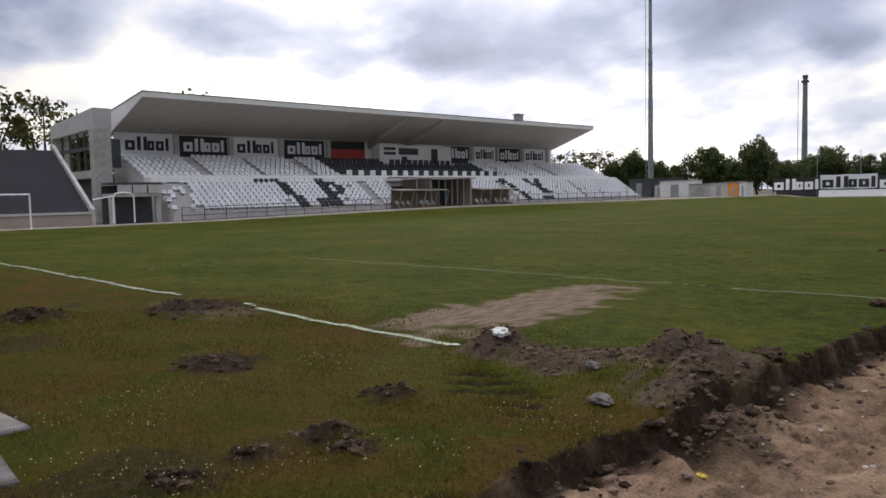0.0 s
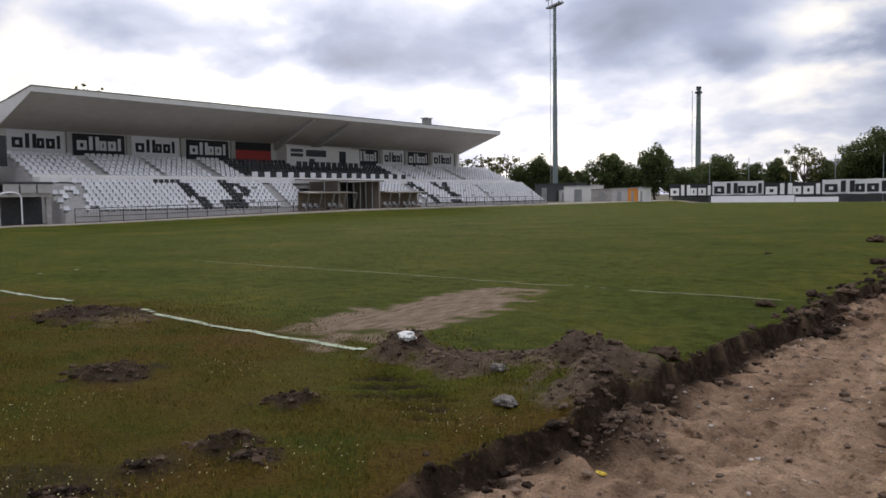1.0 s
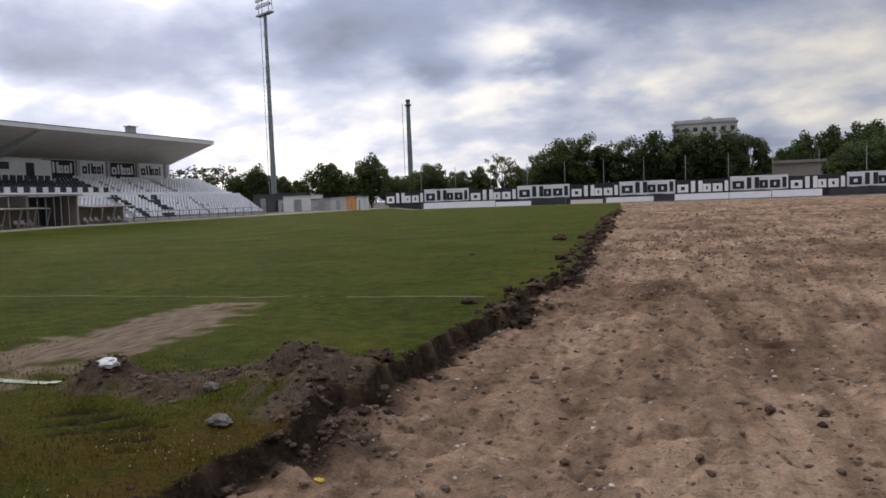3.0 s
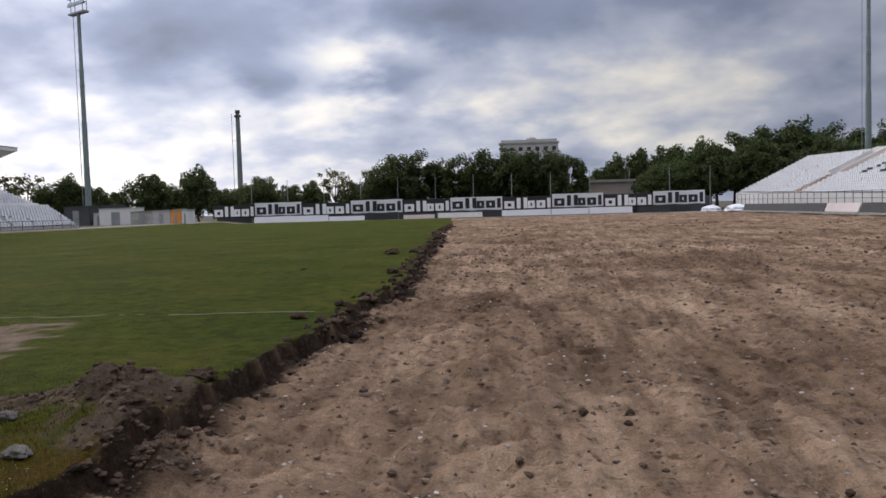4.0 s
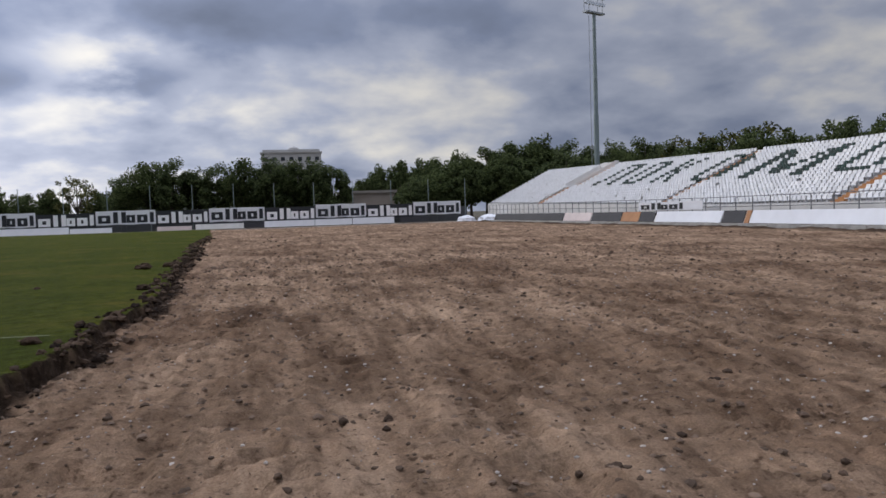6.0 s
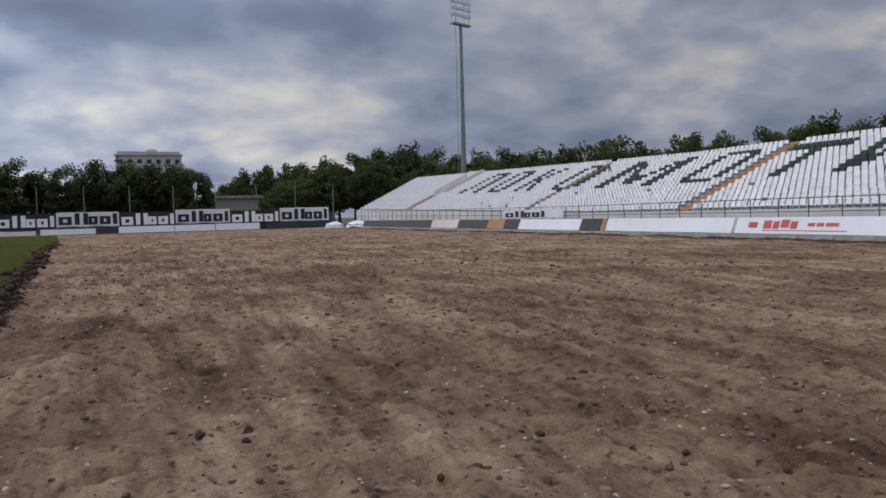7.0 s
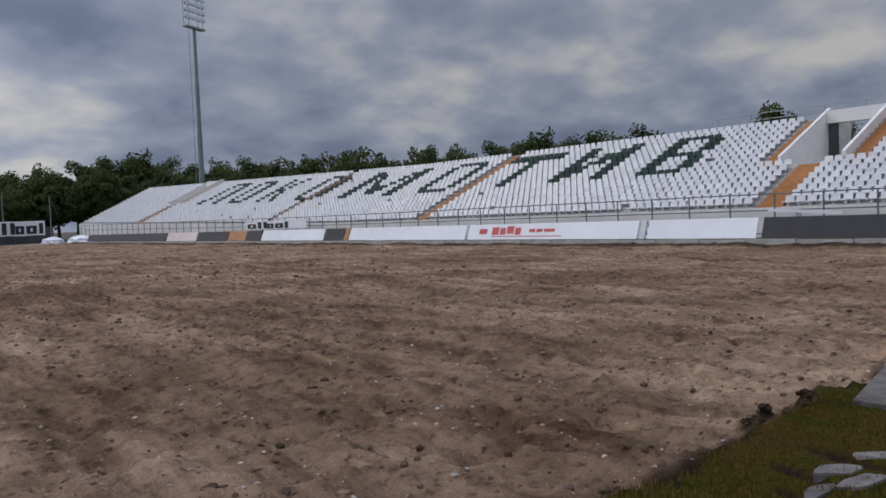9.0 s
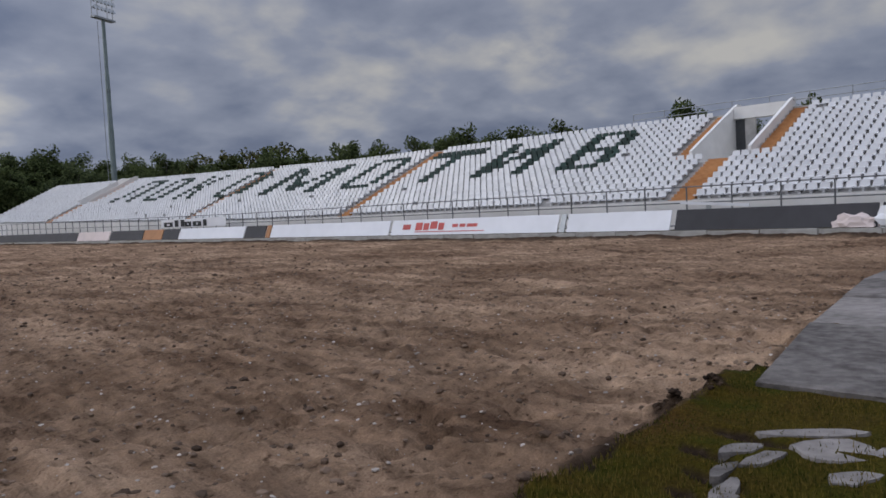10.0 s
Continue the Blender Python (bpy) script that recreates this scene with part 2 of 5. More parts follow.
def ground_material():
    """Turf, bare earth and dark torn soil with painted shade, by the sheet's own attributes."""
    m = bpy.data.materials.new("turf_and_earth")
    m.use_nodes = True
    t = m.node_tree
    b = t.nodes["Principled BSDF"]
    b.inputs["Roughness"].default_value = 0.95
    b.inputs["Specular IOR Level"].default_value = 0.04
    pos = t.nodes.new("ShaderNodeTexCoord").outputs["Object"]

    def noise_tex(scale, detail=5, rough=0.55, stretch=None):
        n = t.nodes.new("ShaderNodeTexNoise")
        n.inputs["Scale"].default_value, n.inputs["Detail"].default_value, n.inputs["Roughness"].default_value = scale, detail, rough
        if stretch:
            mp = t.nodes.new("ShaderNodeMapping")
            mp.inputs["Scale"].default_value = stretch
            t.links.new(pos, mp.inputs[0])
            t.links.new(mp.outputs[0], n.inputs[0])
        else:
            t.links.new(pos, n.inputs[0])
        return n.outputs["Fac"]

    def ramp(fac, *stops):
        r = t.nodes.new("ShaderNodeValToRGB")
        while len(r.color_ramp.elements) < len(stops):
            r.color_ramp.elements.new(0.5)
        for e, (p, c) in zip(r.color_ramp.elements, stops):
            e.position, e.color = p, (*c, 1)
        t.links.new(fac, r.inputs[0])
        return r.outputs[0]

    def mix(fac, a, c, kind="MIX"):
        n = t.nodes.new("ShaderNodeMix")
        n.data_type, n.blend_type = "RGBA", kind
        if isinstance(fac, float):
            n.inputs[0].default_value = fac
        else:
            t.links.new(fac, n.inputs[0])
        t.links.new(a, n.inputs[6]), t.links.new(c, n.inputs[7])
        return n.outputs[2]

    def attr(name):
        a = t.nodes.new("ShaderNodeAttribute")
        a.attribute_name = name
        return a.outputs["Fac"]

    g1 = ramp(noise_tex(0.35, 4), (0.32, (0.056, 0.076, 0.010)), (0.55, (0.084, 0.098, 0.014)), (0.75, (0.124, 0.110, 0.022)))
    g2 = ramp(noise_tex(38, 4, 0.7), (0.3, (0.40, 0.42, 0.35)), (0.7, (1.25, 1.2, 1.1)))
    grass = mix(1.0, g1, g2, "MULTIPLY")
    g3 = ramp(noise_tex(3.5, 5, 0.65), (0.35, (0.62, 0.66, 0.6)), (0.65, (1.15, 1.1, 1.05)))
    grass = mix(1.0, grass, g3, "MULTIPLY")
    weed = ramp(noise_tex(1.3, 5, 0.6), (0.36, (0.048, 0.058, 0.007)), (0.50, (0.088, 0.058, 0.010)), (0.66, (0.098, 0.052, 0.017)))
    weed = mix(1.0, weed, g2, "MULTIPLY")
    grass = mix(attr("rough"), grass, weed)
    d1 = ramp(noise_tex(0.22, 4), (0.36, (0.205, 0.142, 0.100)), (0.62, (0.355, 0.262, 0.192)))
    # dark spots of d2 and d5 paint in the shaded sides of clods
    d2 = ramp(noise_tex(5.0, 6, 0.65), (0.30, (0.44, 0.41, 0.39)), (0.44, (0.94, 0.93, 0.92)), (0.68, (1.32, 1.29, 1.26)))
    d3 = ramp(noise_tex(60, 4, 0.7), (0.3, (0.72, 0.7, 0.68)), (0.7, (1.22, 1.2, 1.18)))
    d4 = ramp(noise_tex(1.0, 4, 0.6, (1.6, 0.35, 1)), (0.32, (0.54, 0.50, 0.47)), (0.62, (1.18, 1.15, 1.11)))
    d5 = ramp(noise_tex(13, 5, 0.6, (0.8, 1.0, 1)), (0.30, (0.38, 0.35, 0.33)), (0.41, (1.0, 1.0, 1.0)), (0.7, (1.12, 1.12, 1.1)))
    d6 = ramp(noise_tex(2.6, 4, 0.55, (2.4, 0.22, 1)), (0.36, (0.78, 0.75, 0.73)), (0.6, (1.12, 1.11, 1.10)))
    d4 = mix(1.0, mix(1.0, d4, d6, "MULTIPLY"), d5, "MULTIPLY")
    dirt = mix(1.0, mix(1.0, mix(1.0, d1, d2, "MULTIPLY"), d3, "MULTIPLY"), d4, "MULTIPLY")
    # dark soil colour, which also carries the painted shade of the cut
    soil_shade = ramp(noise_tex(14, 6, 0.7), (0.3, (0.014, 0.009, 0.006)), (0.58, (0.042, 0.028, 0.019)), (0.75, (0.12, 0.086, 0.062)))
    bare = ramp(noise_tex(5, 5, 0.65, (2.6, 0.55, 1)), (0.32, (0.11, 0.080, 0.045)), (0.68, (0.30, 0.22, 0.165)))
    out = ramp(noise_tex(0.5, 4), (0.35, (0.09, 0.085, 0.06)), (0.65, (0.16, 0.14, 0.11)))
    track = ramp(noise_tex(2.0, 5, 0.6), (0.3, (0.30, 0.25, 0.21)), (0.7, (0.42, 0.37, 0.32)))
    col = mix(attr("soil"), grass, dirt)
    col = mix(attr("bare"), col, bare)
    col = mix(attr("humus_shade"), col, soil_shade)
    col = mix(attr("outside"), col, out)
    col = mix(attr("track"), col, track)
    t.links.new(col, b.inputs["Base Color"])
    h1, h2 = noise_tex(45, 5, 0.7), noise_tex(9, 5, 0.65)
    s = t.nodes.new("ShaderNodeMath")
    s.operation = "MULTIPLY_ADD"
    s.inputs[1].default_value = 2.2
    t.links.new(h2, s.inputs[0]), t.links.new(h1, s.inputs[2])
    bp = t.nodes.new("ShaderNodeBump")
    bp.inputs["Strength"].default_value, bp.inputs["Distance"].default_value = 0.9, 0.045
    t.links.new(s.outputs[0], bp.inputs["Height"])
    t.links.new(bp.outputs[0], b.inputs["Normal"])
    return m


GROUND = ground_material()


# ---- building helpers ----
def box(bm, x0, x1, y0, y1, z0, z1, m=None):
    vs = [bm.verts.new((x, y, z)) for x in (x0, x1) for y in (y0, y1) for z in (z0, z1)]
    if m is not None:
        for v in vs:
            v.co = m @ v.co
    for f in ((0, 1, 3, 2), (4, 6, 7, 5), (0, 4, 5, 1), (2, 3, 7, 6), (0, 2, 6, 4), (1, 5, 7, 3)):
        bm.faces.new([vs[i] for i in f])


def prism(bm, profile, y0, y1, shear=None):
    """A closed profile of (x, z) pushed along y from y0 to y1. shear(y) lifts."""
    up = shear or (lambda y: 0.0)
    a = [bm.verts.new((x, y0, z + up(y0))) for x, z in profile]
    b = [bm.verts.new((x, y1, z + up(y1))) for x, z in profile]
    n = len(profile)
    for i in range(n):
        bm.faces.new((a[i], a[(i + 1) % n], b[(i + 1) % n], b[i]))
    bm.faces.new(a[::-1])
    bm.faces.new(b)


def tube(bm, p, q, r0, r1=None, sides=8):
    p, q = Vector(p), Vector(q)
    r1 = r0 if r1 is None else r1
    d = (q - p).normalized()
    u = d.orthogonal().normalized()
    w = d.cross(u)
    rings = []
    for c, r in ((p, r0), (q, r1)):
        rings.append([bm.verts.new(c + r * (math.cos(a) * u + math.sin(a) * w)) for a in (2 * math.pi * i / sides for i in range(sides))])
    for i in range(sides):
        j = (i + 1) % sides
        bm.faces.new((rings[0][i], rings[0][j], rings[1][j], rings[1][i]))
    bm.faces.new(rings[0][::-1])
    bm.faces.new(rings[1])


def mesh_of(name, bm, mat):
    bmesh.ops.recalc_face_normals(bm, faces=bm.faces)
    me = bpy.data.meshes.new(name)
    bm.to_mesh(me)
    bm.free()
    me.materials.append(mat)
    return me


def part(name, bm, mat, parent=None, label=""):
    ob = new(name, mesh_of(name, bm, mat) if isinstance(bm, bmesh.types.BMesh) else bm)
    if parent is not None:
        ob.parent = parent
    if label:
        ob["label"] = label
    return ob


def thing(name, label, category, at=(0, 0, 0), group="", kind=""):
    ob = new(name)
    ob.location = at
    ob.empty_display_size = 0.2
    return tagged(ob, label, category, group, kind)


def soup(name, verts, faces, mat):
    me = bpy.data.meshes.new(name)
    me.from_pydata(verts, [], faces)
    me.update()
    me.materials.append(mat)
    return me


def hash01(ix, iy, seed):
    h = (ix.astype(np.int64) * 374761393 + iy.astype(np.int64) * 668265263 + seed * 974711) & 0x7FFFFFFF
    h = ((h ^ (h >> 13)) * 1274126177) & 0x7FFFFFFF
    return ((h ^ (h >> 16)) & 0xFFFFFF) / float(0xFFFFFF)


def vnoise(x, y, seed=0):
    """Smooth value noise in -1..1."""
    ix, iy = np.floor(x), np.floor(y)
    fx, fy = x - ix, y - iy
    fx, fy = fx * fx * (3 - 2 * fx), fy * fy * (3 - 2 * fy)
    a, b = hash01(ix, iy, seed), hash01(ix + 1, iy, seed)
    c, d = hash01(ix, iy + 1, seed), hash01(ix + 1, iy + 1, seed)
    return 2 * ((a * (1 - fx) + b * fx) * (1 - fy) + (c * (1 - fx) + d * fx) * fy) - 1


def smooth(a, b, v):
    s = np.clip((v - a) / (b - a), 0, 1)
    return s * s * (3 - 2 * s)

# ---- the ground: one sheet with turf, stripped earth, torn edge and heaps ----
HEAPS = [(3.66, 0.42, 0.50, 0.15), (4.02, -0.22, 0.40, 0.11), (4.30, -0.58, 0.30, 0.05), (3.35, 0.75, 0.34, 0.08), (2.02, -0.02, 0.30, 0.17), (2.62, 0.02, 0.34, 0.07), (3.05, 0.52, 0.36, 0.06),
         (-2.68, -0.52, 0.62, 0.10), (-3.35, -2.28, 0.42, 0.15), (0.47, -1.85, 0.34, 0.05), (2.41, -1.56, 0.20, 0.08), (2.78, -2.34, 0.17, 0.07),
         (3.12, -2.39, 0.15, 0.05), (2.72, -2.82, 0.12, 0.04), (2.81, -3.30, 0.16, 0.06), (11.48, -2.45, 0.15, 0.14), (11.76, -2.58, 0.13, 0.10)]

# gouges torn in the turf: middle, half length, half width, bearing
GOUGES = [(2.30, -0.62, 0.22, 0.04, 0.5), (2.55, -0.72, 0.26, 0.04, 0.55), (2.85, -0.78, 0.24, 0.035, 0.5), (3.05, -0.86, 0.2, 0.04, 0.6), (2.75, -0.98, 0.26, 0.04, 0.5), (3.15, -1.10, 0.22, 0.04, 0.55),
          (2.45, -0.90, 0.15, 0.03, 0.5), (3.35, -1.25, 0.12, 0.03, 0.6), (10.2, -3.3, 0.2, 0.04, 1.2), (10.9, -3.2, 0.25, 0.04, 1.3), (10.5, -3.15, 0.15, 0.035, 1.3), (9.9, -3.35, 0.15, 0.035, 1.1)]


def gouge(x, y):
    out = x * 0
    for cx, cy, a, b, t in GOUGES:
        u, v = (x - cx) * math.cos(t) + (y - cy) * math.sin(t), -(x - cx) * math.sin(t) + (y - cy) * math.cos(t)
        out = np.maximum(out, np.exp(-((u / a) ** 2 + (v / (1.5 * b)) ** 2)))
    return out


def turf_edge(y):
    """How far the turf reaches across the pitch, by y."""
    base = np.interp(y, [-3, -1.8, -1.5, -0.9, -0.6, 0.1, 0.6, 1.3, 2.2, 4.2, 6.5, 9, 12, 20, 28, 40, 60, 89, 108],
                     [4.02, 3.97, 3.88, 4.02, 4.08, 4.02, 4.0, 3.96, 4.02, 4.16, 4.04, 4.24, 3.92, 3.15, 2.7, 1.45, 0.3, -2.7, -4.4])
    return base + (0.05 + 0.10 * smooth(6, 14, y)) * vnoise(y * 0.9, y * 0 + 3.3, 5) + 0.07 * vnoise(y * 2.7, y * 0 + 1.3, 6) + 0.05 * vnoise(y * 8, y * 0 + 0.3, 7)


def turf_south(x):
    """Where the strip of turf behind the goal line begins, by x."""
    base = np.interp(x, [3, 4.5, 6, 8.8, 9.6, 10.2, 10.6, 11.7, 12.4, 12.8, 14.1, 16.3, 18.4, 35], [-2.6, -2.9, -3.1, -2.9, -2.63, -2.74, -2.6, -2.56, -2.40, -2.66, -2.48, -2.20, -1.78, -1.20])
    return base + 0.07 * vnoise(x * 2.1, x * 0 + 2.2, 8) + 0.04 * vnoise(x * 7, x * 0 + 5.2, 9)


def into_earth(x, y):
    """Metres from the turf's edge, positive on the stripped earth."""
    return np.minimum(x - turf_edge(y), y - turf_south(x))


def ground_height(x, y):
    d = into_earth(x, y)
    earth = smooth(0.0, 0.05, d)
    turf = 0.014 * vnoise(x * 1.4, y * 1.4, 11) + 0.010 * vnoise(x * 6, y * 6, 12)
    bed = -0.205 + 0.045 * vnoise(x * 0.33, y * 0.33, 13) + 0.028 * vnoise(x * 1.1, y * 0.8, 14) + 0.016 * vnoise(x * 3.3, y * 2.6, 15) + 0.010 * vnoise(x * 9, y * 9, 16)
    bed += 0.07 * (0.5 - np.abs(vnoise(x * 1.7, y * 1.3, 17))) + 0.075 * (0.5 - np.abs(vnoise(x * 4.3 + 0.4 * y, y * 3.6, 27)))
    bed += 0.045 * (0.5 - np.abs(vnoise(x * 11, y * 10, 28)))
    # wheel ruts that run along the pitch
    wind = 0.35 * vnoise(x * 0, y * 0.22, 18)
    for cx in (5.75, 6.5, 7.6, 8.3):
        off = x - cx - wind - 0.03 * (y - 2)
        bed -= 0.045 * np.exp(-(off / 0.13) ** 2) * (0.5 + 0.5 * np.sin(y * 9)) * smooth(14, 4, y)
        bed += 0.03 * np.exp(-((off - 0.22) / 0.10) ** 2) * smooth(14, 4, y)
    # the sandy shelf that the wheels left, with a broken rim, and a hollow beyond it
    rim = 0.12 * vnoise(x * 1.9, y * 1.9, 44) + 0.05 * vnoise(x * 6, y * 6, 45)
    bed += 0.055 * smooth(5.76, 5.84, x + rim) * smooth(1.04, 0.94, y + rim) * smooth(9.2, 8.2, x)
    bed += 0.035 * smooth(5.9, 6.0, x + rim) * smooth(3.1, 2.95, y + rim) * smooth(7.2, 6.6, x)
    bed -= 0.10 * np.exp(-(((x - 7.95) / 0.34) ** 2 + ((y - 5.25) / 0.14) ** 2))
    bed += 0.05 * np.exp(-(((x - 7.95) / 0.5) ** 2 + ((y - 5.65) / 0.2) ** 2))
    # footprints and small pits
    pit = vnoise(x * 3.1 + 7, y * 3.1, 19)
    bed -= 0.09 * smooth(0.55, 0.85, pit)
    # crumbled soil that slid down the torn edge
    bed += (0.05 + 0.09 * np.exp(-((y + 0.2) / 0.7) ** 2)) * np.exp(-((np.maximum(d, 0) - 0.25) / 0.2) ** 2) * (0.35 + 0.75 * vnoise(x * 3.2, y * 3.2, 20) + 0.3 * vnoise(x * 9, y * 9, 29))
    bed += 0.07 * np.exp(-((x - 33.7) / 0.5) ** 2) * (1 + 0.6 * vnoise(y * 0.8, y * 0, 46))
    h = turf * (1 - earth) + bed * earth
    h += 0.04 * np.exp(-(d / 0.2) ** 2) * vnoise(x * 5.2, y * 5.2, 21)
    for cx, cy, r, up in HEAPS:
        q = np.exp(-(((x - cx) ** 2 + (y - cy) ** 2) / r ** 2))
        h += up * q * (1 + 0.55 * vnoise(x * 6, y * 6, 22) + 0.35 * vnoise(x * 15, y * 15, 23))
    h -= 0.07 * gouge(x, y)
    # the margin before the covered stand lies a little higher
    h += 0.42 * smooth(-36.5, -41, x) * smooth(12, 45, y)
    return h


def axis(stops):
    """Grid lines from (from, step) stops."""
    out = []
    for (a, s), (b, s2) in zip(stops[:-1], stops[1:]):
        v = a
        while v < b - 1e-6:
            out.append(v)
            v += s + (s2 - s) * (v - a) / (b - a)
    out.append(stops[-1][0])
    return np.array(out)


def build_ground():
    xs = axis([(-2500, 900), (-320, 60), (-60, 6), (-44, 1.2), (-12, 0.45), (-1, 0.07), (3, 0.045), (13, 0.045), (20, 0.11), (36, 0.4), (60, 6), (320, 60), (2500, 900)])
    ys = axis([(-2500, 900), (-200, 60), (-20, 4), (-6, 0.3), (-4.6, 0.05), (5, 0.05), (16, 0.16), (45, 0.45), (110, 1.0), (135, 8), (420, 70), (2800, 900)])
    X, Y = np.meshgrid(xs, ys)
    d = into_earth(X, Y)
    Z = ground_height(X, Y)
    far = np.maximum(smooth(36.0, 36.6, X), np.maximum(smooth(108.2, 109, Y), smooth(-42, -46, X)))
    far = np.maximum(far, smooth(-14, -17, Y))
    Z = Z * (1 - far) + far * (0.42 * smooth(-36, -41, X) * smooth(12, 45, Y) * smooth(140, 115, Y) - 0.03)
    ny, nx = X.shape
    verts = np.stack([X.ravel(), Y.ravel(), Z.ravel()], 1)
    idx = np.arange(nx * ny).reshape(ny, nx)
    faces = np.stack([idx[:-1, :-1].ravel(), idx[:-1, 1:].ravel(), idx[1:, 1:].ravel(), idx[1:, :-1].ravel()], 1)
    me = bpy.data.meshes.new("ground")
    me.vertices.add(len(verts))
    me.vertices.foreach_set("co", verts.ravel())
    me.loops.add(faces.size)
    me.loops.foreach_set("vertex_index", faces.ravel().astype(np.int32))
    me.polygons.add(len(faces))
    me.polygons.foreach_set("loop_start", np.arange(0, faces.size, 4, dtype=np.int32))
    me.update(calc_edges=True)
    me.polygons.foreach_set("use_smooth", np.ones(len(faces), dtype=bool))
    n1 = vnoise(X * 5, Y * 5, 31)
    soil = smooth(-0.02, 0.05, d + 0.03 * n1)
    # dark band along the cut: torn soil, with the bank's shade painted in
    humus_shade = smooth(0.30, 0.05, np.abs(d - 0.06) + 0.12 * n1) * np.where(d > -0.035, 1, 0) * smooth(60, 20, Y)
    dry = X * 0
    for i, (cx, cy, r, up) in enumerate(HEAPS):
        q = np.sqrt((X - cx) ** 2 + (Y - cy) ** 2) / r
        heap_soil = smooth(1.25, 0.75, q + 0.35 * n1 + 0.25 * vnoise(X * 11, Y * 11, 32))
        humus_shade = np.maximum(humus_shade, heap_soil * (0.62 if i < 7 else 0.9))
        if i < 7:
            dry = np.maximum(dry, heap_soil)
    humus_shade = np.maximum(humus_shade, smooth(0.45, 0.7, vnoise(X * 1.1, Y * 1.1, 33) + 0.3 * n1) * 0.6 * (soil < 0.5) * smooth(-0.8, -1.6, Y) * smooth(6, 4, X))
    humus_shade = np.maximum(humus_shade, smooth(0.2, 0.45, gouge(X, Y) + 0.15 * n1))
    # dark line before the kerb, its shade put into the soil colour
    humus_shade = np.maximum(humus_shade, 0.85 * smooth(32.5, 33.4, X + 0.3 * n1) * smooth(34.9, 34.8, X) * smooth(-1.5, 0.5, Y) * smooth(106, 103, Y))
    bare = smooth(1.12, 0.8, (np.abs((X - 0.42 + 0.085 * (Y - 2.35)) / 0.72) ** 3 + np.abs((Y - 2.35) / 2.1) ** 3) ** (1 / 3) + 0.30 * n1 + 0.25 * vnoise(X * 2.3, Y * 1.1, 36))
    bare = np.maximum(bare, 0.8 * smooth(1.1, 0.7, np.sqrt(((X - 3.0) / 0.9) ** 2 + ((Y - 0.35) / 0.35) ** 2) + 0.3 * n1))
    bare = np.maximum(bare, 0.7 * smooth(1.1, 0.7, np.sqrt(((X + 2.7) / 1.0) ** 2 + ((Y + 0.5) / 0.55) ** 2) + 0.3 * n1))
    bare = np.maximum(bare, dry)
    rough = smooth(0.8, -1.2, Y + 0.8 * vnoise(X * 0.4, Y * 0.4, 34)) * (0.85 + 0.3 * vnoise(X * 0.5, Y * 0.5, 35))
    track = smooth(-40.2, -40.6, X + 0.15 * n1) * smooth(-46, -44, X) * smooth(112, 108, Y)
    track = np.maximum(track, smooth(106.9, 107.3, Y) * smooth(108.6, 108.2, Y) * smooth(36, 35, X) * smooth(-44, -42, X))
    for key, val in (("soil", soil), ("humus_shade", humus_shade), ("bare", bare * (1 - soil)), ("rough", rough), ("outside", np.clip(far, 0, 1)), ("track", track)):
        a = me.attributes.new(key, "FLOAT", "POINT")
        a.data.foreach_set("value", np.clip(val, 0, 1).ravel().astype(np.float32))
    me.materials.append(GROUND)
    return tagged(new("ground", me), "half turf, half stripped brown earth football ground", "ground", kind="structure")


build_ground()


def gz(x, y):
    return float(ground_height(np.array([float(x)]), np.array([float(y)]))[0])


def paint_line(name, x0, y0, x1, y1, width, keep, label, seed, gap=None, mat=LINE_PAINT):
    """A worn chalk line of short dabs that lie on the turf."""
    rng = random.Random(seed)
    n = int(math.hypot(x1 - x0, y1 - y0) / 0.09)
    bm = bmesh.new()
    ux, uy = (x1 - x0) / n, (y1 - y0) / n
    L = math.hypot(ux, uy)
    px, py = -uy / L, ux / L
    for i in range(n):
        cx, cy = x0 + ux * (i + 0.5), y0 + uy * (i + 0.5)
        k = keep * (0.75 + 0.9 * noise.noise((cx * 0.35, cy * 0.35, seed)) + 0.22 * noise.noise((cx * 2.0, cy * 2.0, seed)))
        if rng.random() * 0.25 + 0.35 > k or (gap and gap[0] < cx < gap[1]):
            continue
        w0, w1 = (width * (0.42 + 0.3 * noise.noise((cx * 3, cy * 3, seed + o)) + rng.uniform(-0.04, 0.04)) for o in (0, 9))
        z = max(gz(cx, cy), gz(cx + ux, cy + uy)) + 0.008
        vs = [bm.verts.new((cx + s * ux * 0.52 + px * o, cy + s * uy * 0.52 + py * o, z)) for s, o in ((-1, -w0), (1, -w0), (1, w1), (-1, w1))]
        bm.faces.new(vs)
    return tagged(part(name, bm, mat), label, "line marking", kind="structure")


paint_line("goal_line", -34, 0, 1.5, 0, 0.10, 1.3, "worn white goal line on the turf", 3, gap=(-4.25, -2.35))
paint_line("goal_area_line", -9.16, 5.02, 3.6, 5.42, 0.07, 1.1, "faded white goal area line", 4, mat=LINE_FAINT)
paint_line("goal_area_side_line", -9.16, 0.1, -9.16, 5.4, 0.09, 0.4, "faded white goal area side line", 5)
paint_line("touch_line", -34, 0.2, -34, 105, 0.1, 0.35, "faded white touch line", 6)

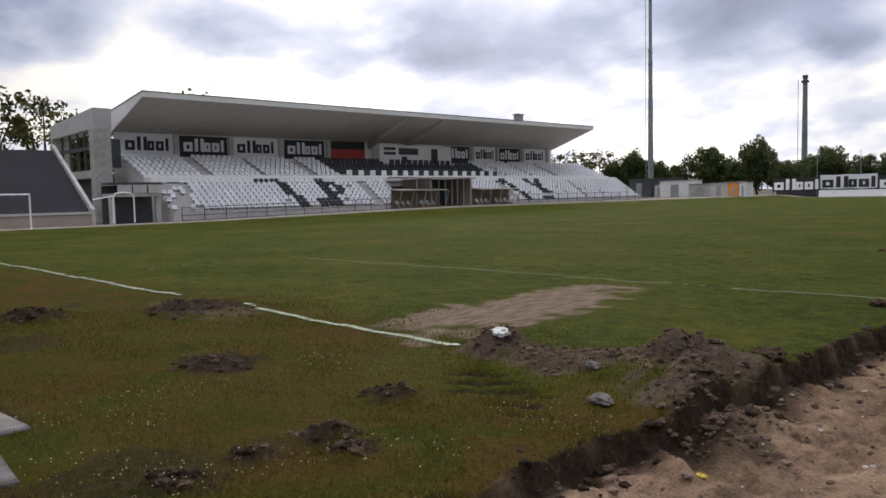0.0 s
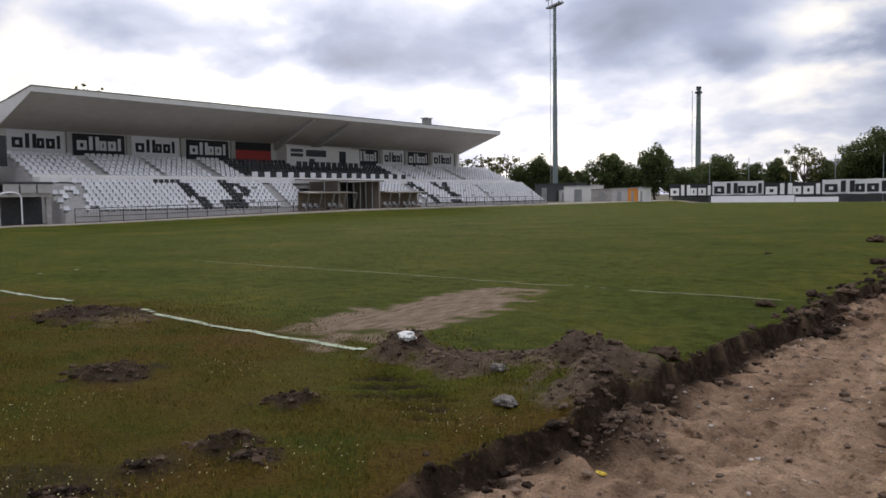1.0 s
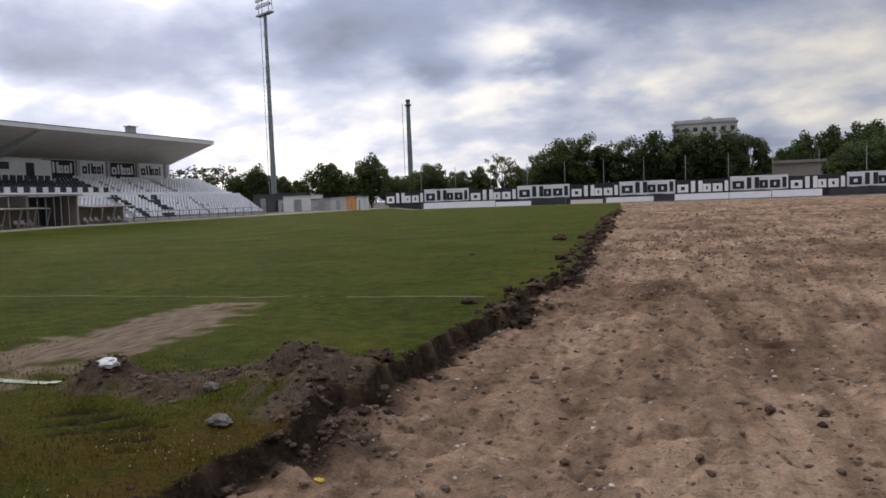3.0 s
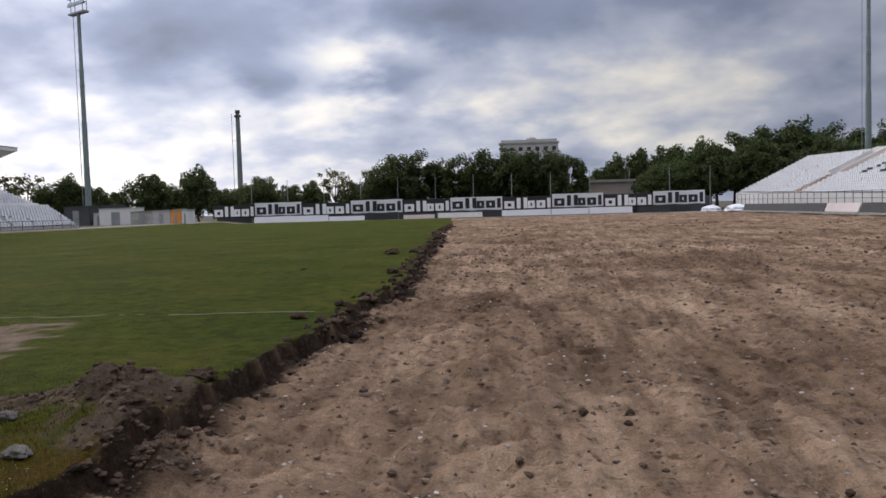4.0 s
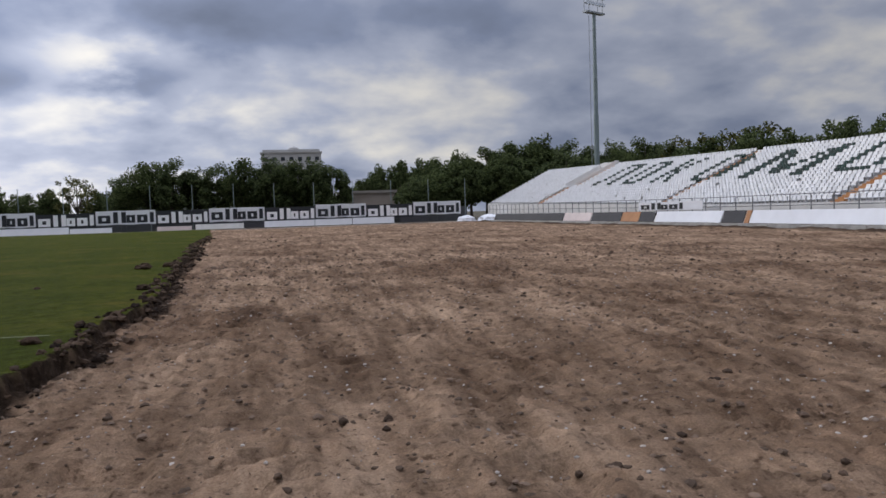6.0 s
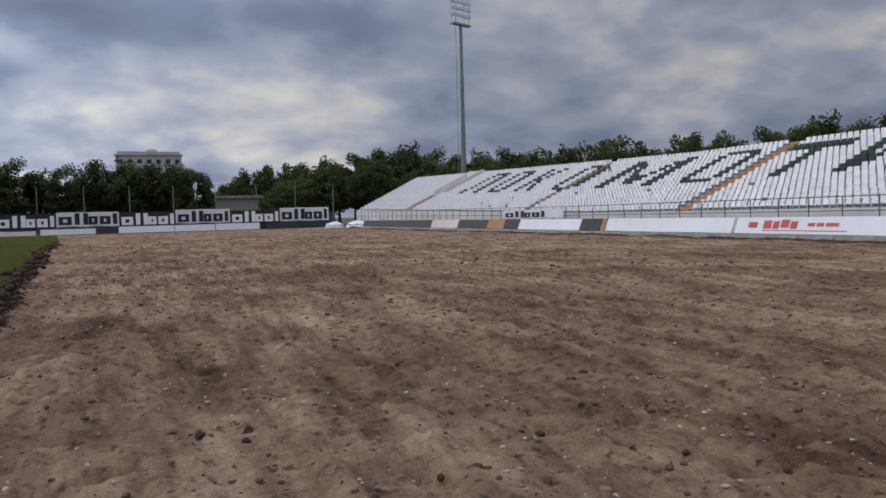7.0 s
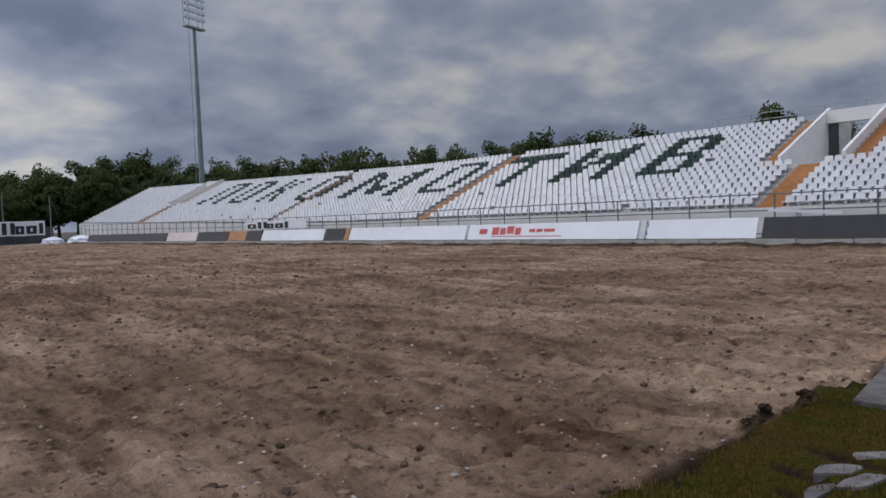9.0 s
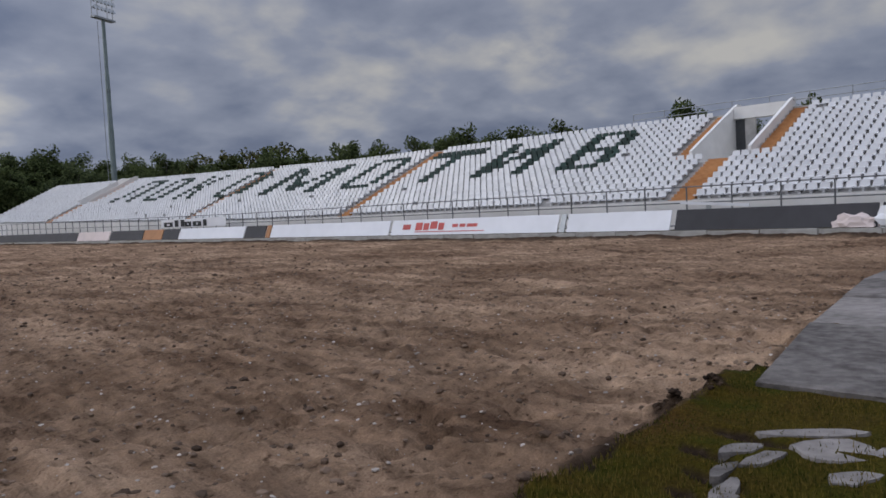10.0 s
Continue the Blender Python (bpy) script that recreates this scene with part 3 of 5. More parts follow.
# ---- seats ----
def seat_mesh(name, mat, face=-1):
    """A moulded bucket seat, 0.44 wide; its front looks along face * x."""
    bm = bmesh.new()
    prof = [(0.19, 0.0), (0.19, 0.045), (-0.09, 0.03), (-0.15, 0.07), (-0.19, 0.29), (-0.225, 0.28), (-0.185, 0.03), (-0.10, -0.02)]
    prof = [(face * x, z + 0.02) for x, z in prof]
    lo, hi = -0.185, 0.185
    a = [bm.verts.new((x, lo * (0.9 if z > 0.3 else 1), z)) for x, z in prof]
    b = [bm.verts.new((x, hi * (0.9 if z > 0.3 else 1), z)) for x, z in prof]
    n = len(prof)
    for i in range(n):
        bm.faces.new((a[i], a[(i + 1) % n], b[(i + 1) % n], b[i]))
    bm.faces.new(a[::-1]), bm.faces.new(b)
    box(bm, -0.05, 0.05, -0.05, 0.05, -0.12, 0.02)
    return mesh_of(name, bm, mat)


def joined(name, mesh, places, mat, parent, label):
    """Many copies of a small mesh as one part of kind stuff."""
    co = np.zeros(len(mesh.vertices) * 3)
    mesh.vertices.foreach_get("co", co)
    co = co.reshape(-1, 3)
    polys = [tuple(p.vertices) for p in mesh.polygons]
    verts, faces, n = [], [], len(co)
    for k, (x, y, z, turn, tilt) in enumerate(places):
        c, s = math.cos(turn), math.sin(turn)
        vx = co[:, 0] + tilt * co[:, 2]
        verts.append(np.stack([vx * c - co[:, 1] * s + x, vx * s + co[:, 1] * c + y, co[:, 2] + z], 1))
        faces += [tuple(i + k * n for i in f) for f in polys]
    ob = new(name, soup(name, np.concatenate(verts).tolist(), faces, mat))
    ob.parent = parent
    return tagged(ob, label, kind="stuff")


GLYPHS = {
    "Л": ["..#######", "..##...##", ".##....##", ".##....##", ".##....##", "##.....##", "##.....##"],
    "О": [".######.", "##....##", "##....##", "##....##", "##....##", "##....##", ".######."],
    "К": ["##...##.", "##..##..", "##.##...", "####....", "##.##...", "##..##..", "##...##."],
    "М": ["##..........##", "####......####", "##.##....##.##", "##..##..##..##", "##...####...##", "##....##....##", "##..........##"],
    "Т": ["#########", "#########", "....##...", "....##...", "....##...", "....##...", "....##..."],
    "И": ["##....##", "##...###", "##..####", "##.##.##", "####..##", "###...##", "##....##"],
    "В": ["######.", "##...##", "##...##", "######.", "##...##", "##...##", "######."],
}

# ---- the open stand with the club's seats: terrace, seats, stair aisles, passage ----
R_X0, R_STEP, R_RISE, R_ROWS = 37.9, 0.545, 0.248, 18
TOP, LANDING = R_ROWS - 1, 8
R_Y0, R_Y1 = -6.0, 112.0
PASSAGES = [(9.2, 12.25), (86.2, 89.9)]
AISLES = [(10.1, 11.2, 0, 8), (33.8, 34.6, 0, 18), (55.4, 56.0, 0, 18), (87.2, 88.6, 0, 8),
          (12.35, 13.1, 8, 18), (8.45, 9.1, 8, 18), (90.0, 90.7, 8, 18), (85.4, 86.1, 8, 18)]


def lift(y):
    return float(np.interp(y, [-10, 45, 75, 112], [0.0, 0.0, 0.55, 1.25]))


def row_z(r, y):
    return 1.25 + R_RISE * r + lift(y) * (1 + 0.019 * r)


def in_aisle(y, r, margin=0.2):
    return any(a - margin < y < b + margin and lo <= r < hi for a, b, lo, hi in AISLES) or \
        any(a - margin < y < b + margin and r >= LANDING for a, b in PASSAGES)


def build_open_stand():
    st = thing("open_grandstand", "open concrete grandstand with white seats and dark seats spelling a word", "grandstand", (37.9, 50, 0))
    def sub(name, bm, mat, label=""):
        ob = part(name, bm, mat, st, label)
        ob.matrix_parent_inverse = Matrix.Translation((-37.9, -50, 0))
        return ob
    # terrace steps, cut open at the passages
    bm = bmesh.new()
    cuts = sorted({R_Y0, R_Y1, *[v for p in PASSAGES for v in p], *np.arange(-2, 112, 6.0).tolist()})
    for a, b in zip(cuts[:-1], cuts[1:]):
        inside = any(p0 - 0.01 <= a and b <= p1 + 0.01 for p0, p1 in PASSAGES)
        rows = LANDING if inside else R_ROWS
        for r in range(rows):
            x0 = R_X0 + r * R_STEP
            vs = []
            for y in (a, b):
                zt = row_z(r, y)
                vs.append([(x0, y, zt - R_RISE - 0.12), (x0, y, zt), (x0 + R_STEP, y, zt), (x0 + R_STEP, y, zt - R_RISE - 0.12)])
            A = [bm.verts.new(v) for v in vs[0]]
            B = [bm.verts.new(v) for v in vs[1]]
            for i in range(3):
                bm.faces.new((A[i], A[i + 1], B[i + 1], B[i]))
    sub("terrace", bm, CONCRETE_LIGHT)
    # front wall, back wall and end walls
    for a, b in zip(cuts[:-1], cuts[1:]):
        bm = bmesh.new()
        prism(bm, [(R_X0 - 0.25, -0.5), (R_X0 - 0.25, 1.22), (R_X0 - 0.002, 1.22), (R_X0 - 0.002, -0.5)], a, b, lift)
        sub("front_wall", bm, WHITE_WALL, "stained white front wall")
    xt = R_X0 + R_ROWS * R_STEP
    for a, b in zip(cuts[:-1], cuts[1:]):
        if any(p0 - 0.01 <= a and b <= p1 + 0.01 for p0, p1 in PASSAGES):
            continue
        bm = bmesh.new()
        prism(bm, [(xt + 0.004, -0.5), (xt + 0.004, row_z(TOP, 0) + 0.25), (xt + 0.2, row_z(TOP, 0) + 0.25), (xt + 0.2, -0.5)], a, b, lambda y: lift(y) * 1.3)
        sub("back_wall", bm, CONCRETE)
    for y in (R_Y0, R_Y1):
        bm = bmesh.new()
        k = lift(y)
        prism(bm, [(R_X0 - 0.25, -0.5), (R_X0 - 0.25, 1.1 + k), (xt + 0.2, row_z(TOP, y) + 0.1), (xt + 0.2, -0.5)], y - 0.2 if y < 0 else y + 0.002, y - 0.002 if y < 0 else y + 0.2)
        sub("end_wall", bm, CONCRETE)
    # stair aisles: painted half steps
    for a, b, lo, hi in AISLES:
        for r in range(lo, hi):
            bm = bmesh.new()
            x0, zt = R_X0 + r * R_STEP, row_z(r, (a + b) / 2)
            x1 = x0 + R_STEP - 0.014
            prism(bm, [(x0 - 0.01, zt - 0.02 - R_RISE), (x0 - 0.01, zt + 0.012), (x0 + 0.28, zt + 0.012), (x0 + 0.28, zt + 0.13), (x1, zt + 0.13), (x1, zt - 0.02 - R_RISE)], a, b)
            sub("step", bm, ORANGE, "faded orange painted step")
    # passages through the stand
    for p0, p1 in PASSAGES:
        k = lift((p0 + p1) / 2)
        xa, zf = R_X0 + LANDING * R_STEP, row_z(LANDING - 1, p0)
        for y0, y1 in ((p0 + 0.004, p0 + 0.16), (p1 - 0.16, p1 - 0.004)):
            bm = bmesh.new()
            prism(bm, [(xa - 0.05, zf - 0.4), (xa - 0.05, zf + 0.62), (xt + 0.1, row_z(TOP, p0) + 0.75), (xt + 0.5, row_z(TOP, p0) + 0.75), (xt + 0.5, zf - 0.4)], y0, y1)
            sub("passage_wall", bm, WHITE_WALL, "white painted passage side wall")
        bm = bmesh.new()
        box(bm, xa - 0.05, xt + 3, p0 + 0.162, p1 - 0.162, zf - 0.4, zf)
        sub("passage_floor", bm, CONCRETE)
        bm = bmesh.new()
        box(bm, xt - 0.5, xt + 0.2, p0 + 0.162, p1 - 0.162, row_z(TOP, p0) - 0.1, row_z(TOP, p0) + 0.55)
        sub("lintel", bm, WHITE_WALL)
        bm = bmesh.new()
        box(bm, xt - 0.45, xt - 0.3, p0 + 1.75, p0 + 2.3, zf, row_z(TOP, p0) - 0.1)
        sub("pier", bm, CONCRETE)
        # dark sheet added for the shade inside the passage's door opening
        bm = bmesh.new()
        box(bm, xt - 0.25, xt - 0.2, p0 + 2.302, p1 - 0.163, zf + 0.004, row_z(TOP, p0) - 0.104)
        sub("opening_sheet", bm, STEEL_DARK, "dark sheet for the shaded door opening")
    # railing along the top
    bm = bmesh.new()
    for y in np.arange(R_Y0 + 0.4, 19, 2.0):
        z = row_z(TOP, y) + 0.2
        tube(bm, (xt + 0.1, y, z), (xt + 0.1, y, z + 0.75), 0.022, sides=6)
    for h in (0.4, 0.75):
        tube(bm, (xt + 0.1, R_Y0 + 0.4, row_z(TOP, 0) + 0.2 + h), (xt + 0.1, 18.4, row_z(TOP, 18) + 0.2 + h), 0.022, sides=6)
    sub("top_railing", bm, STEEL)
    # dark seats that spell the word
    PITCH = 0.46
    dark = set()
    word = [("Л", 80.3, 5.2), ("О", 72.9, 4.2), ("К", 65.7, 4.2), ("О", 58.4, 4.4), ("М", 50.5, 7.6), ("О", 39.8, 3.7), ("Т", 33.6, 5.0), ("И", 26.8, 4.3), ("В", 20.3, 3.5)]
    for ch, y_left, width in word:
        g = GLYPHS[ch]
        for c in range(int((R_Y1 - R_Y0) / PITCH)):
            u = (y_left - (R_Y0 + 0.25 + c * PITCH)) / width
            for k in range(9):
                if 0 <= u < 1 and g[round(k * 6 / 8)][int(u * len(g[0]))] == "#":
                    dark.add((c, 15 - k))
    rng = random.Random(8)
    white_m, dark_m = seat_mesh("seat", SEAT_WHITE), seat_mesh("dark_seat", SEAT_GREEN)
    white, black = [], []
    for c in range(int((R_Y1 - R_Y0) / PITCH)):
        y = R_Y0 + 0.25 + c * PITCH
        for r in range(R_ROWS):
            if in_aisle(y, r):
                continue
            if rng.random() < 0.006 and (c, r) not in dark:
                continue
            p = (R_X0 + r * R_STEP + 0.26 + rng.uniform(-0.015, 0.015), y + rng.uniform(-0.015, 0.015), row_z(r, y) + 0.13, rng.gauss(0, 0.02), rng.gauss(0, 0.04))
            if (c, r) in dark:
                black.append(p)
            elif 4.4 < y < 8.3 or (13.2 < y < 16.5 and r >= 2):
                ob = new("seat", white_m)
                ob.matrix_basis = Matrix.Translation(p[:3]) @ Matrix.Rotation(p[3], 4, "Z") @ Matrix.Rotation(p[4], 4, "Y")
                ob.parent = st
                ob.matrix_parent_inverse = Matrix.Translation((-37.9, -50, 0))
            else:
                white.append(p)
    for name, mesh, places, mat, label in (("white_seats", white_m, white, SEAT_WHITE, "rows of white plastic seats"), ("dark_seats", dark_m, black, SEAT_GREEN, "dark green plastic seats spelling a word")):
        joined(name, mesh, places, mat, st, label).matrix_parent_inverse = Matrix.Translation((-37.9, -50, 0))
    return st


build_open_stand()


def build_fence(name, x, y0, y1, step, z0, h, mat, label, base=lambda y: 0.0, mid=0.5, r=0.03):
    f = thing(name, label, "fence", (x, (y0 + y1) / 2, 0))
    inv = Matrix.Translation((-x, -(y0 + y1) / 2, 0))
    ys = np.arange(y0, y1 + 0.01, step)
    bm = bmesh.new()
    tube(bm, (0, 0, 0), (0, 0, h), r, sides=6)
    post = mesh_of("post", bm, mat)
    for y in ys:
        ob = part("post", post, mat, f)
        ob.matrix_basis = Matrix.Translation((x, y, z0 + base(y)))
        ob.matrix_parent_inverse = inv
    for hh in (h, h * mid, h * 0.08):
        bm = bmesh.new()
        for a, b in zip(ys[:-1], ys[1:]):
            tube(bm, (x, a, z0 + hh + base(a)), (x, b, z0 + hh + base(b)), r * 0.8, sides=6)
        part("rail", bm, mat, f).matrix_parent_inverse = inv
    if mid < 0.6:
        bm = bmesh.new()
        for y in np.arange(y0, y1, step / 8):
            tube(bm, (x, y, z0 + h * 0.08 + base(y)), (x, y, z0 + h + base(y)), 0.006, sides=3)
        part("bars", bm, mat, f).matrix_parent_inverse = inv
    return f


build_fence("stand_fence", 37.2, -5.6, 110, 1.95, 0.0, 1.78, RAIL_GREY, "grey steel railing before the open stand", lambda y: 0.35 * lift(y), mid=0.62, r=0.034)

# ---- the covered stand ----
M_Y0, M_Y1 = 17.3, 71.0


def plain_marks(x, y0, y1, z0, z1, side, along="y"):
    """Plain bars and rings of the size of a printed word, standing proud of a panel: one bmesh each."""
    w, h = (y1 - y0), (z1 - z0)
    th = 0.006 * side
    out = []

    def put(u0, u1, v0, v1, fresh=True):
        if fresh:
            out.append(bmesh.new())
        a, b = y0 + w * u0, y0 + w * u1
        c, d = z0 + h * v0, z0 + h * v1
        lo, hi = min(x, x + th), max(x, x + th)
        if along == "y":
            box(out[-1], lo, hi, min(a, b), max(a, b), c, d)
        else:
            box(out[-1], min(a, b), max(a, b), lo, hi, c, d)

    def ring(u0, u1, v0, v1, tu=0.07, tv=0.17):
        put(u0, u1, v0, v0 + tv), put(u0, u1, v1 - tv, v1, False)
        put(u0, u0 + tu, v0 + tv, v1 - tv, False), put(u1 - tu, u1, v0 + tv, v1 - tv, False)

    ring(0.02, 0.23, 0.10, 0.68)
    put(0.28, 0.36, 0.10, 0.92)
    put(0.42, 0.50, 0.10, 0.92), ring(0.505, 0.655, 0.10, 0.68, 0.06)
    ring(0.69, 0.87, 0.10, 0.68)
    put(0.91, 0.98, 0.10, 0.86)
    return out


def build_covered_stand():
    st = thing("covered_grandstand", "covered grandstand with cantilever roof and white seats", "grandstand", (-48, 44, 0))
    inv = Matrix.Translation((48, -44, 0))
    def sub(name, bm, mat, label="", parent=None):
        ob = part(name, bm, mat, parent or st, label)
        if parent is None:
            ob.matrix_parent_inverse = inv
        return ob
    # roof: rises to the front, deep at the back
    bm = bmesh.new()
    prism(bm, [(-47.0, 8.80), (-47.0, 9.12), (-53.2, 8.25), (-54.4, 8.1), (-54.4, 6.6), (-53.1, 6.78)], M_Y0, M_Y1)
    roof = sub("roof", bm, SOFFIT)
    bm = bmesh.new()
    box(bm, -46.995, -46.93, M_Y0 - 0.06, M_Y1 + 0.06, 8.76, 9.13)
    sub("fascia", bm, WHITE_WALL, "white roof fascia")
    for y0, y1 in ((M_Y0 - 0.06, M_Y0 - 0.002), (M_Y1 + 0.002, M_Y1 + 0.06)):
        bm = bmesh.new()
        prism(bm, [(-46.998, 8.78), (-46.998, 9.13), (-53.2, 8.28), (-53.3, 6.68)], y0, y1)
        sub("end_fascia", bm, WHITE_WALL, "white tapering roof end")
    bm = bmesh.new()
    prism(bm, [(-46.9, 9.135), (-46.9, 9.19), (-53.2, 8.34), (-53.2, 8.28)], M_Y0 - 0.1, M_Y1 + 0.1)
    sub("roof_sheet", bm, STEEL_DARK, "dark roofing edge")
    for y in (42.0, 46.7):
        bm = bmesh.new()
        prism(bm, [(-47.3, 8.72), (-47.3, 8.5), (-53.0, 6.1), (-53.0, 6.8)], y - 0.18, y + 0.18)
        sub("roof_beam", bm, CONCRETE_LIGHT, "pale raking roof beam")
    bm = bmesh.new()
    box(bm, -48.6, -48.0, 58.6, 59.5, 8.9, 9.95)
    box(bm, -48.7, -47.9, 58.45, 59.65, 9.95, 10.05)
    sub("roof_vent", bm, CONCRETE)
    # rear wall with its panels
    bm = bmesh.new()
    box(bm, -53.4, -53.1, M_Y0 + 0.2, M_Y1 - 0.2, 0.0, 6.8)
    sub("rear_wall", bm, WHITE_WALL)
    panels = [(17.9, 22.0, 0), (22.6, 26.8, 1), (27.4, 31.6, 0), (32.4, 36.7, 1), (52.2, 56.2, 1), (56.9, 60.4, 0), (61.0, 64.8, 1), (65.5, 69.4, 0)]
    for a, b, black in panels:
        bm = bmesh.new()
        box(bm, -53.098, -53.05, a, b, 5.0, 6.75 if not black else 6.7)
        p = sub("wall_panel", bm, CLOTH_BLACK if black else CLOTH_WHITE, "dark panel with pale marks" if black else "white panel with dark marks")
        for bm in plain_marks(-53.048, a + 0.25, b - 0.25, 5.3, 6.6, 1):
            part("mark", bm, CLOTH_WHITE if black else CLOTH_BLACK, p)
    for y in (22.3, 27.1, 32.0, 37.1, 56.55, 60.7, 65.15, 69.9):
        bm = bmesh.new()
        box(bm, -53.098, -52.85, y - 0.2, y + 0.2, 4.5, 6.79)
        sub("wall_pier", bm, CONCRETE_LIGHT)
    for z0, z1, mat, label in ((6.0, 6.75, CLOTH_BLACK, "black upper half of a cloth"), (5.0, 5.998, RED_CLOTH, "red lower half of a cloth")):
        bm = bmesh.new()
        box(bm, -53.098, -53.05, 37.5, 41.5, z0, z1)
        sub("wall_cloth", bm, mat, label)
    bm = bmesh.new()
    box(bm, -53.098, -51.6, 42.2, 51.9, 4.4, 6.5)
    sub("press_box", bm, WHITE_WALL, "white press box")
    for a, b, z0, z1 in ((42.7, 44.2, 5.95, 6.25), (42.7, 44.2, 5.5, 5.8), (44.6, 47.2, 5.55, 6.2), (49.0, 49.9, 4.45, 6.2)):
        bm = bmesh.new()
        box(bm, -51.598, -51.56, a, b, z0, z1)
        sub("press_window", bm, GLASS_DARK)
    bm = bmesh.new()
    box(bm, -51.598, -51.57, 45.0, 45.7, 4.75, 5.35)
    sub("crest_plate", bm, BOARD_GREY, "small dark plate")
    # tiers
    def tier(name, x0, z0, step, rise, rows, a, b, x_back):
        bm = bmesh.new()
        prof = [(x0, -0.2)]
        for r in range(rows):
            prof += [(x0 - r * step, z0 + r * rise), (x0 - (r + 1) * step, z0 + r * rise)]
        prof += [(x_back, z0 + (rows - 1) * rise), (x_back, -0.2)] if x_back < prof[-1][0] else [(prof[-1][0], -0.2)]
        prism(bm, prof, a, b)
        return sub(name, bm, CONCRETE_LIGHT)
    tier("lower_tier", -42.95, 0.72, 0.39, 0.265, 8, M_Y0, 38.2, -46.4)
    tier("lower_tier", -42.95, 0.72, 0.39, 0.265, 8, 45.8, 75.0, -46.4)
    tier("upper_tier", -47.6, 3.15, 0.72, 0.30, 6, M_Y0, 75.0, -53.0)
    bm = bmesh.new()
    box(bm, -47.75, -46.402, M_Y0, 75.0, 2.3, 3.12)
    box(bm, -47.62, -47.52, M_Y0, 75.0, 3.122, 3.30)
    sub("gallery_wall", bm, WHITE_WALL, "white wall between the two tiers")
    bm = bmesh.new()
    box(bm, -46.398, -46.36, M_Y0, 75.0, 2.66, 2.76)
    sub("gallery_rail", bm, STEEL_DARK)
    # seats
    rng = random.Random(12)
    sw, sb = seat_mesh("seat", SEAT_WHITE, 1), seat_mesh("dark_seat", SEAT_BLACK, 1)
    marks = {}
    low_glyphs = [(25.0, ["#####..", "....##.", "....##.", "....##.", "....##.", ".....##", ".....##", ".....##"]),
                  (29.4, ["...##...", "...####.", "...##.##", "...##.##", "...####.", "...##...", "#####...", "#####..."]),
                  (53.2, ["##....", "##....", ".##...", ".##...", ".##...", "..##..", "..##..", "..##.."]),
                  (57.0, ["##..##", "##.##.", ".####.", "..##..", "..###.", "..####", "......", "####.."])]
    for ys, g in low_glyphs:
        for i, line in enumerate(g):
            for j, ch in enumerate(line):
                if ch == "#":
                    marks[(round((ys - M_Y0) / 0.46) + j, 7 - i)] = 1
    white, black = [], []
    for c in range(int((75.0 - M_Y0) / 0.46)):
        y = M_Y0 + 0.25 + c * 0.46
        for r in range(8):
            if 38.0 < y < 46.0 or any(abs(y - a) < 0.32 for a in (35.3, 52.8, 64.5)):
                continue
            if rng.random() < 0.02 or (y < 19.6 and rng.random() < 0.6):
                continue
            p = (-42.95 - r * 0.39 - 0.20, y + rng.uniform(-0.02, 0.02), 0.72 + r * 0.265 + 0.12, rng.gauss(0, 0.03), rng.gauss(0, 0.04))
            if (c, r) in marks:
                black.append(p)
            elif 19.5 < y < 29.0:
                ob = part("seat", sw, SEAT_WHITE, st)
                ob.matrix_basis = Matrix.Translation(p[:3]) @ Matrix.Rotation(p[3], 4, "Z")
                ob.matrix_parent_inverse = inv
            else:
                white.append(p)
        for r in range(6):
            if any(abs(y - a) < 0.35 for a in (22.3, 27.1, 32.0, 56.6, 60.7, 65.2)):
                continue
            p = (-47.6 - r * 0.72 - 0.40, y, 3.15 + r * 0.30 + 0.14, rng.gauss(0, 0.03), rng.gauss(0, 0.04))
            if 35.0 < y < 54.6:
                if r > 0 and not (42.2 < y < 51.9 and r > 3):
                    black.append(p)
            else:
                white.append(p)
    joined("white_seats", sw, white, SEAT_WHITE, st, "rows of white plastic seats").matrix_parent_inverse = inv
    joined("dark_seats", sb, black, SEAT_BLACK, st, "black plastic seats among the white ones").matrix_parent_inverse = inv
    # front row of the guests' box: dark screens between white ones
    k = 0
    for y in np.arange(35.1, 54.6, 0.65):
        bm = bmesh.new()
        box(bm, -47.60, -47.50, y + 0.03, y + 0.62, 3.32, 3.78)
        sub("box_front_panel", bm, SEAT_BLACK if k % 2 else SEAT_WHITE)
        k += 1
    for i in range(11):
        bm = bmesh.new()
        y = 42.3 + i * 0.75
        box(bm, -50.2, -49.7, y, y + 0.5, 4.0, 4.3)
        box(bm, -50.3, -50.18, y, y + 0.5, 4.3, 4.95)
        sub("guest_chair", bm, SEAT_BLACK, "dark padded guest chair")
    return st


build_covered_stand()
build_fence("pitch_fence", -42.3, 17.6, 38.2, 1.6, -0.02, 0.95, STEEL_DARK, "low dark steel fence along the track", lambda y: 0.40 * float(smooth(12, 45, np.array(y))), mid=0.45)
build_fence("pitch_fence", -42.3, 51.8, 75.0, 1.6, -0.02, 0.95, STEEL_DARK, "low dark steel fence along the track", lambda y: 0.40 * float(smooth(12, 45, np.array(y))), mid=0.45)


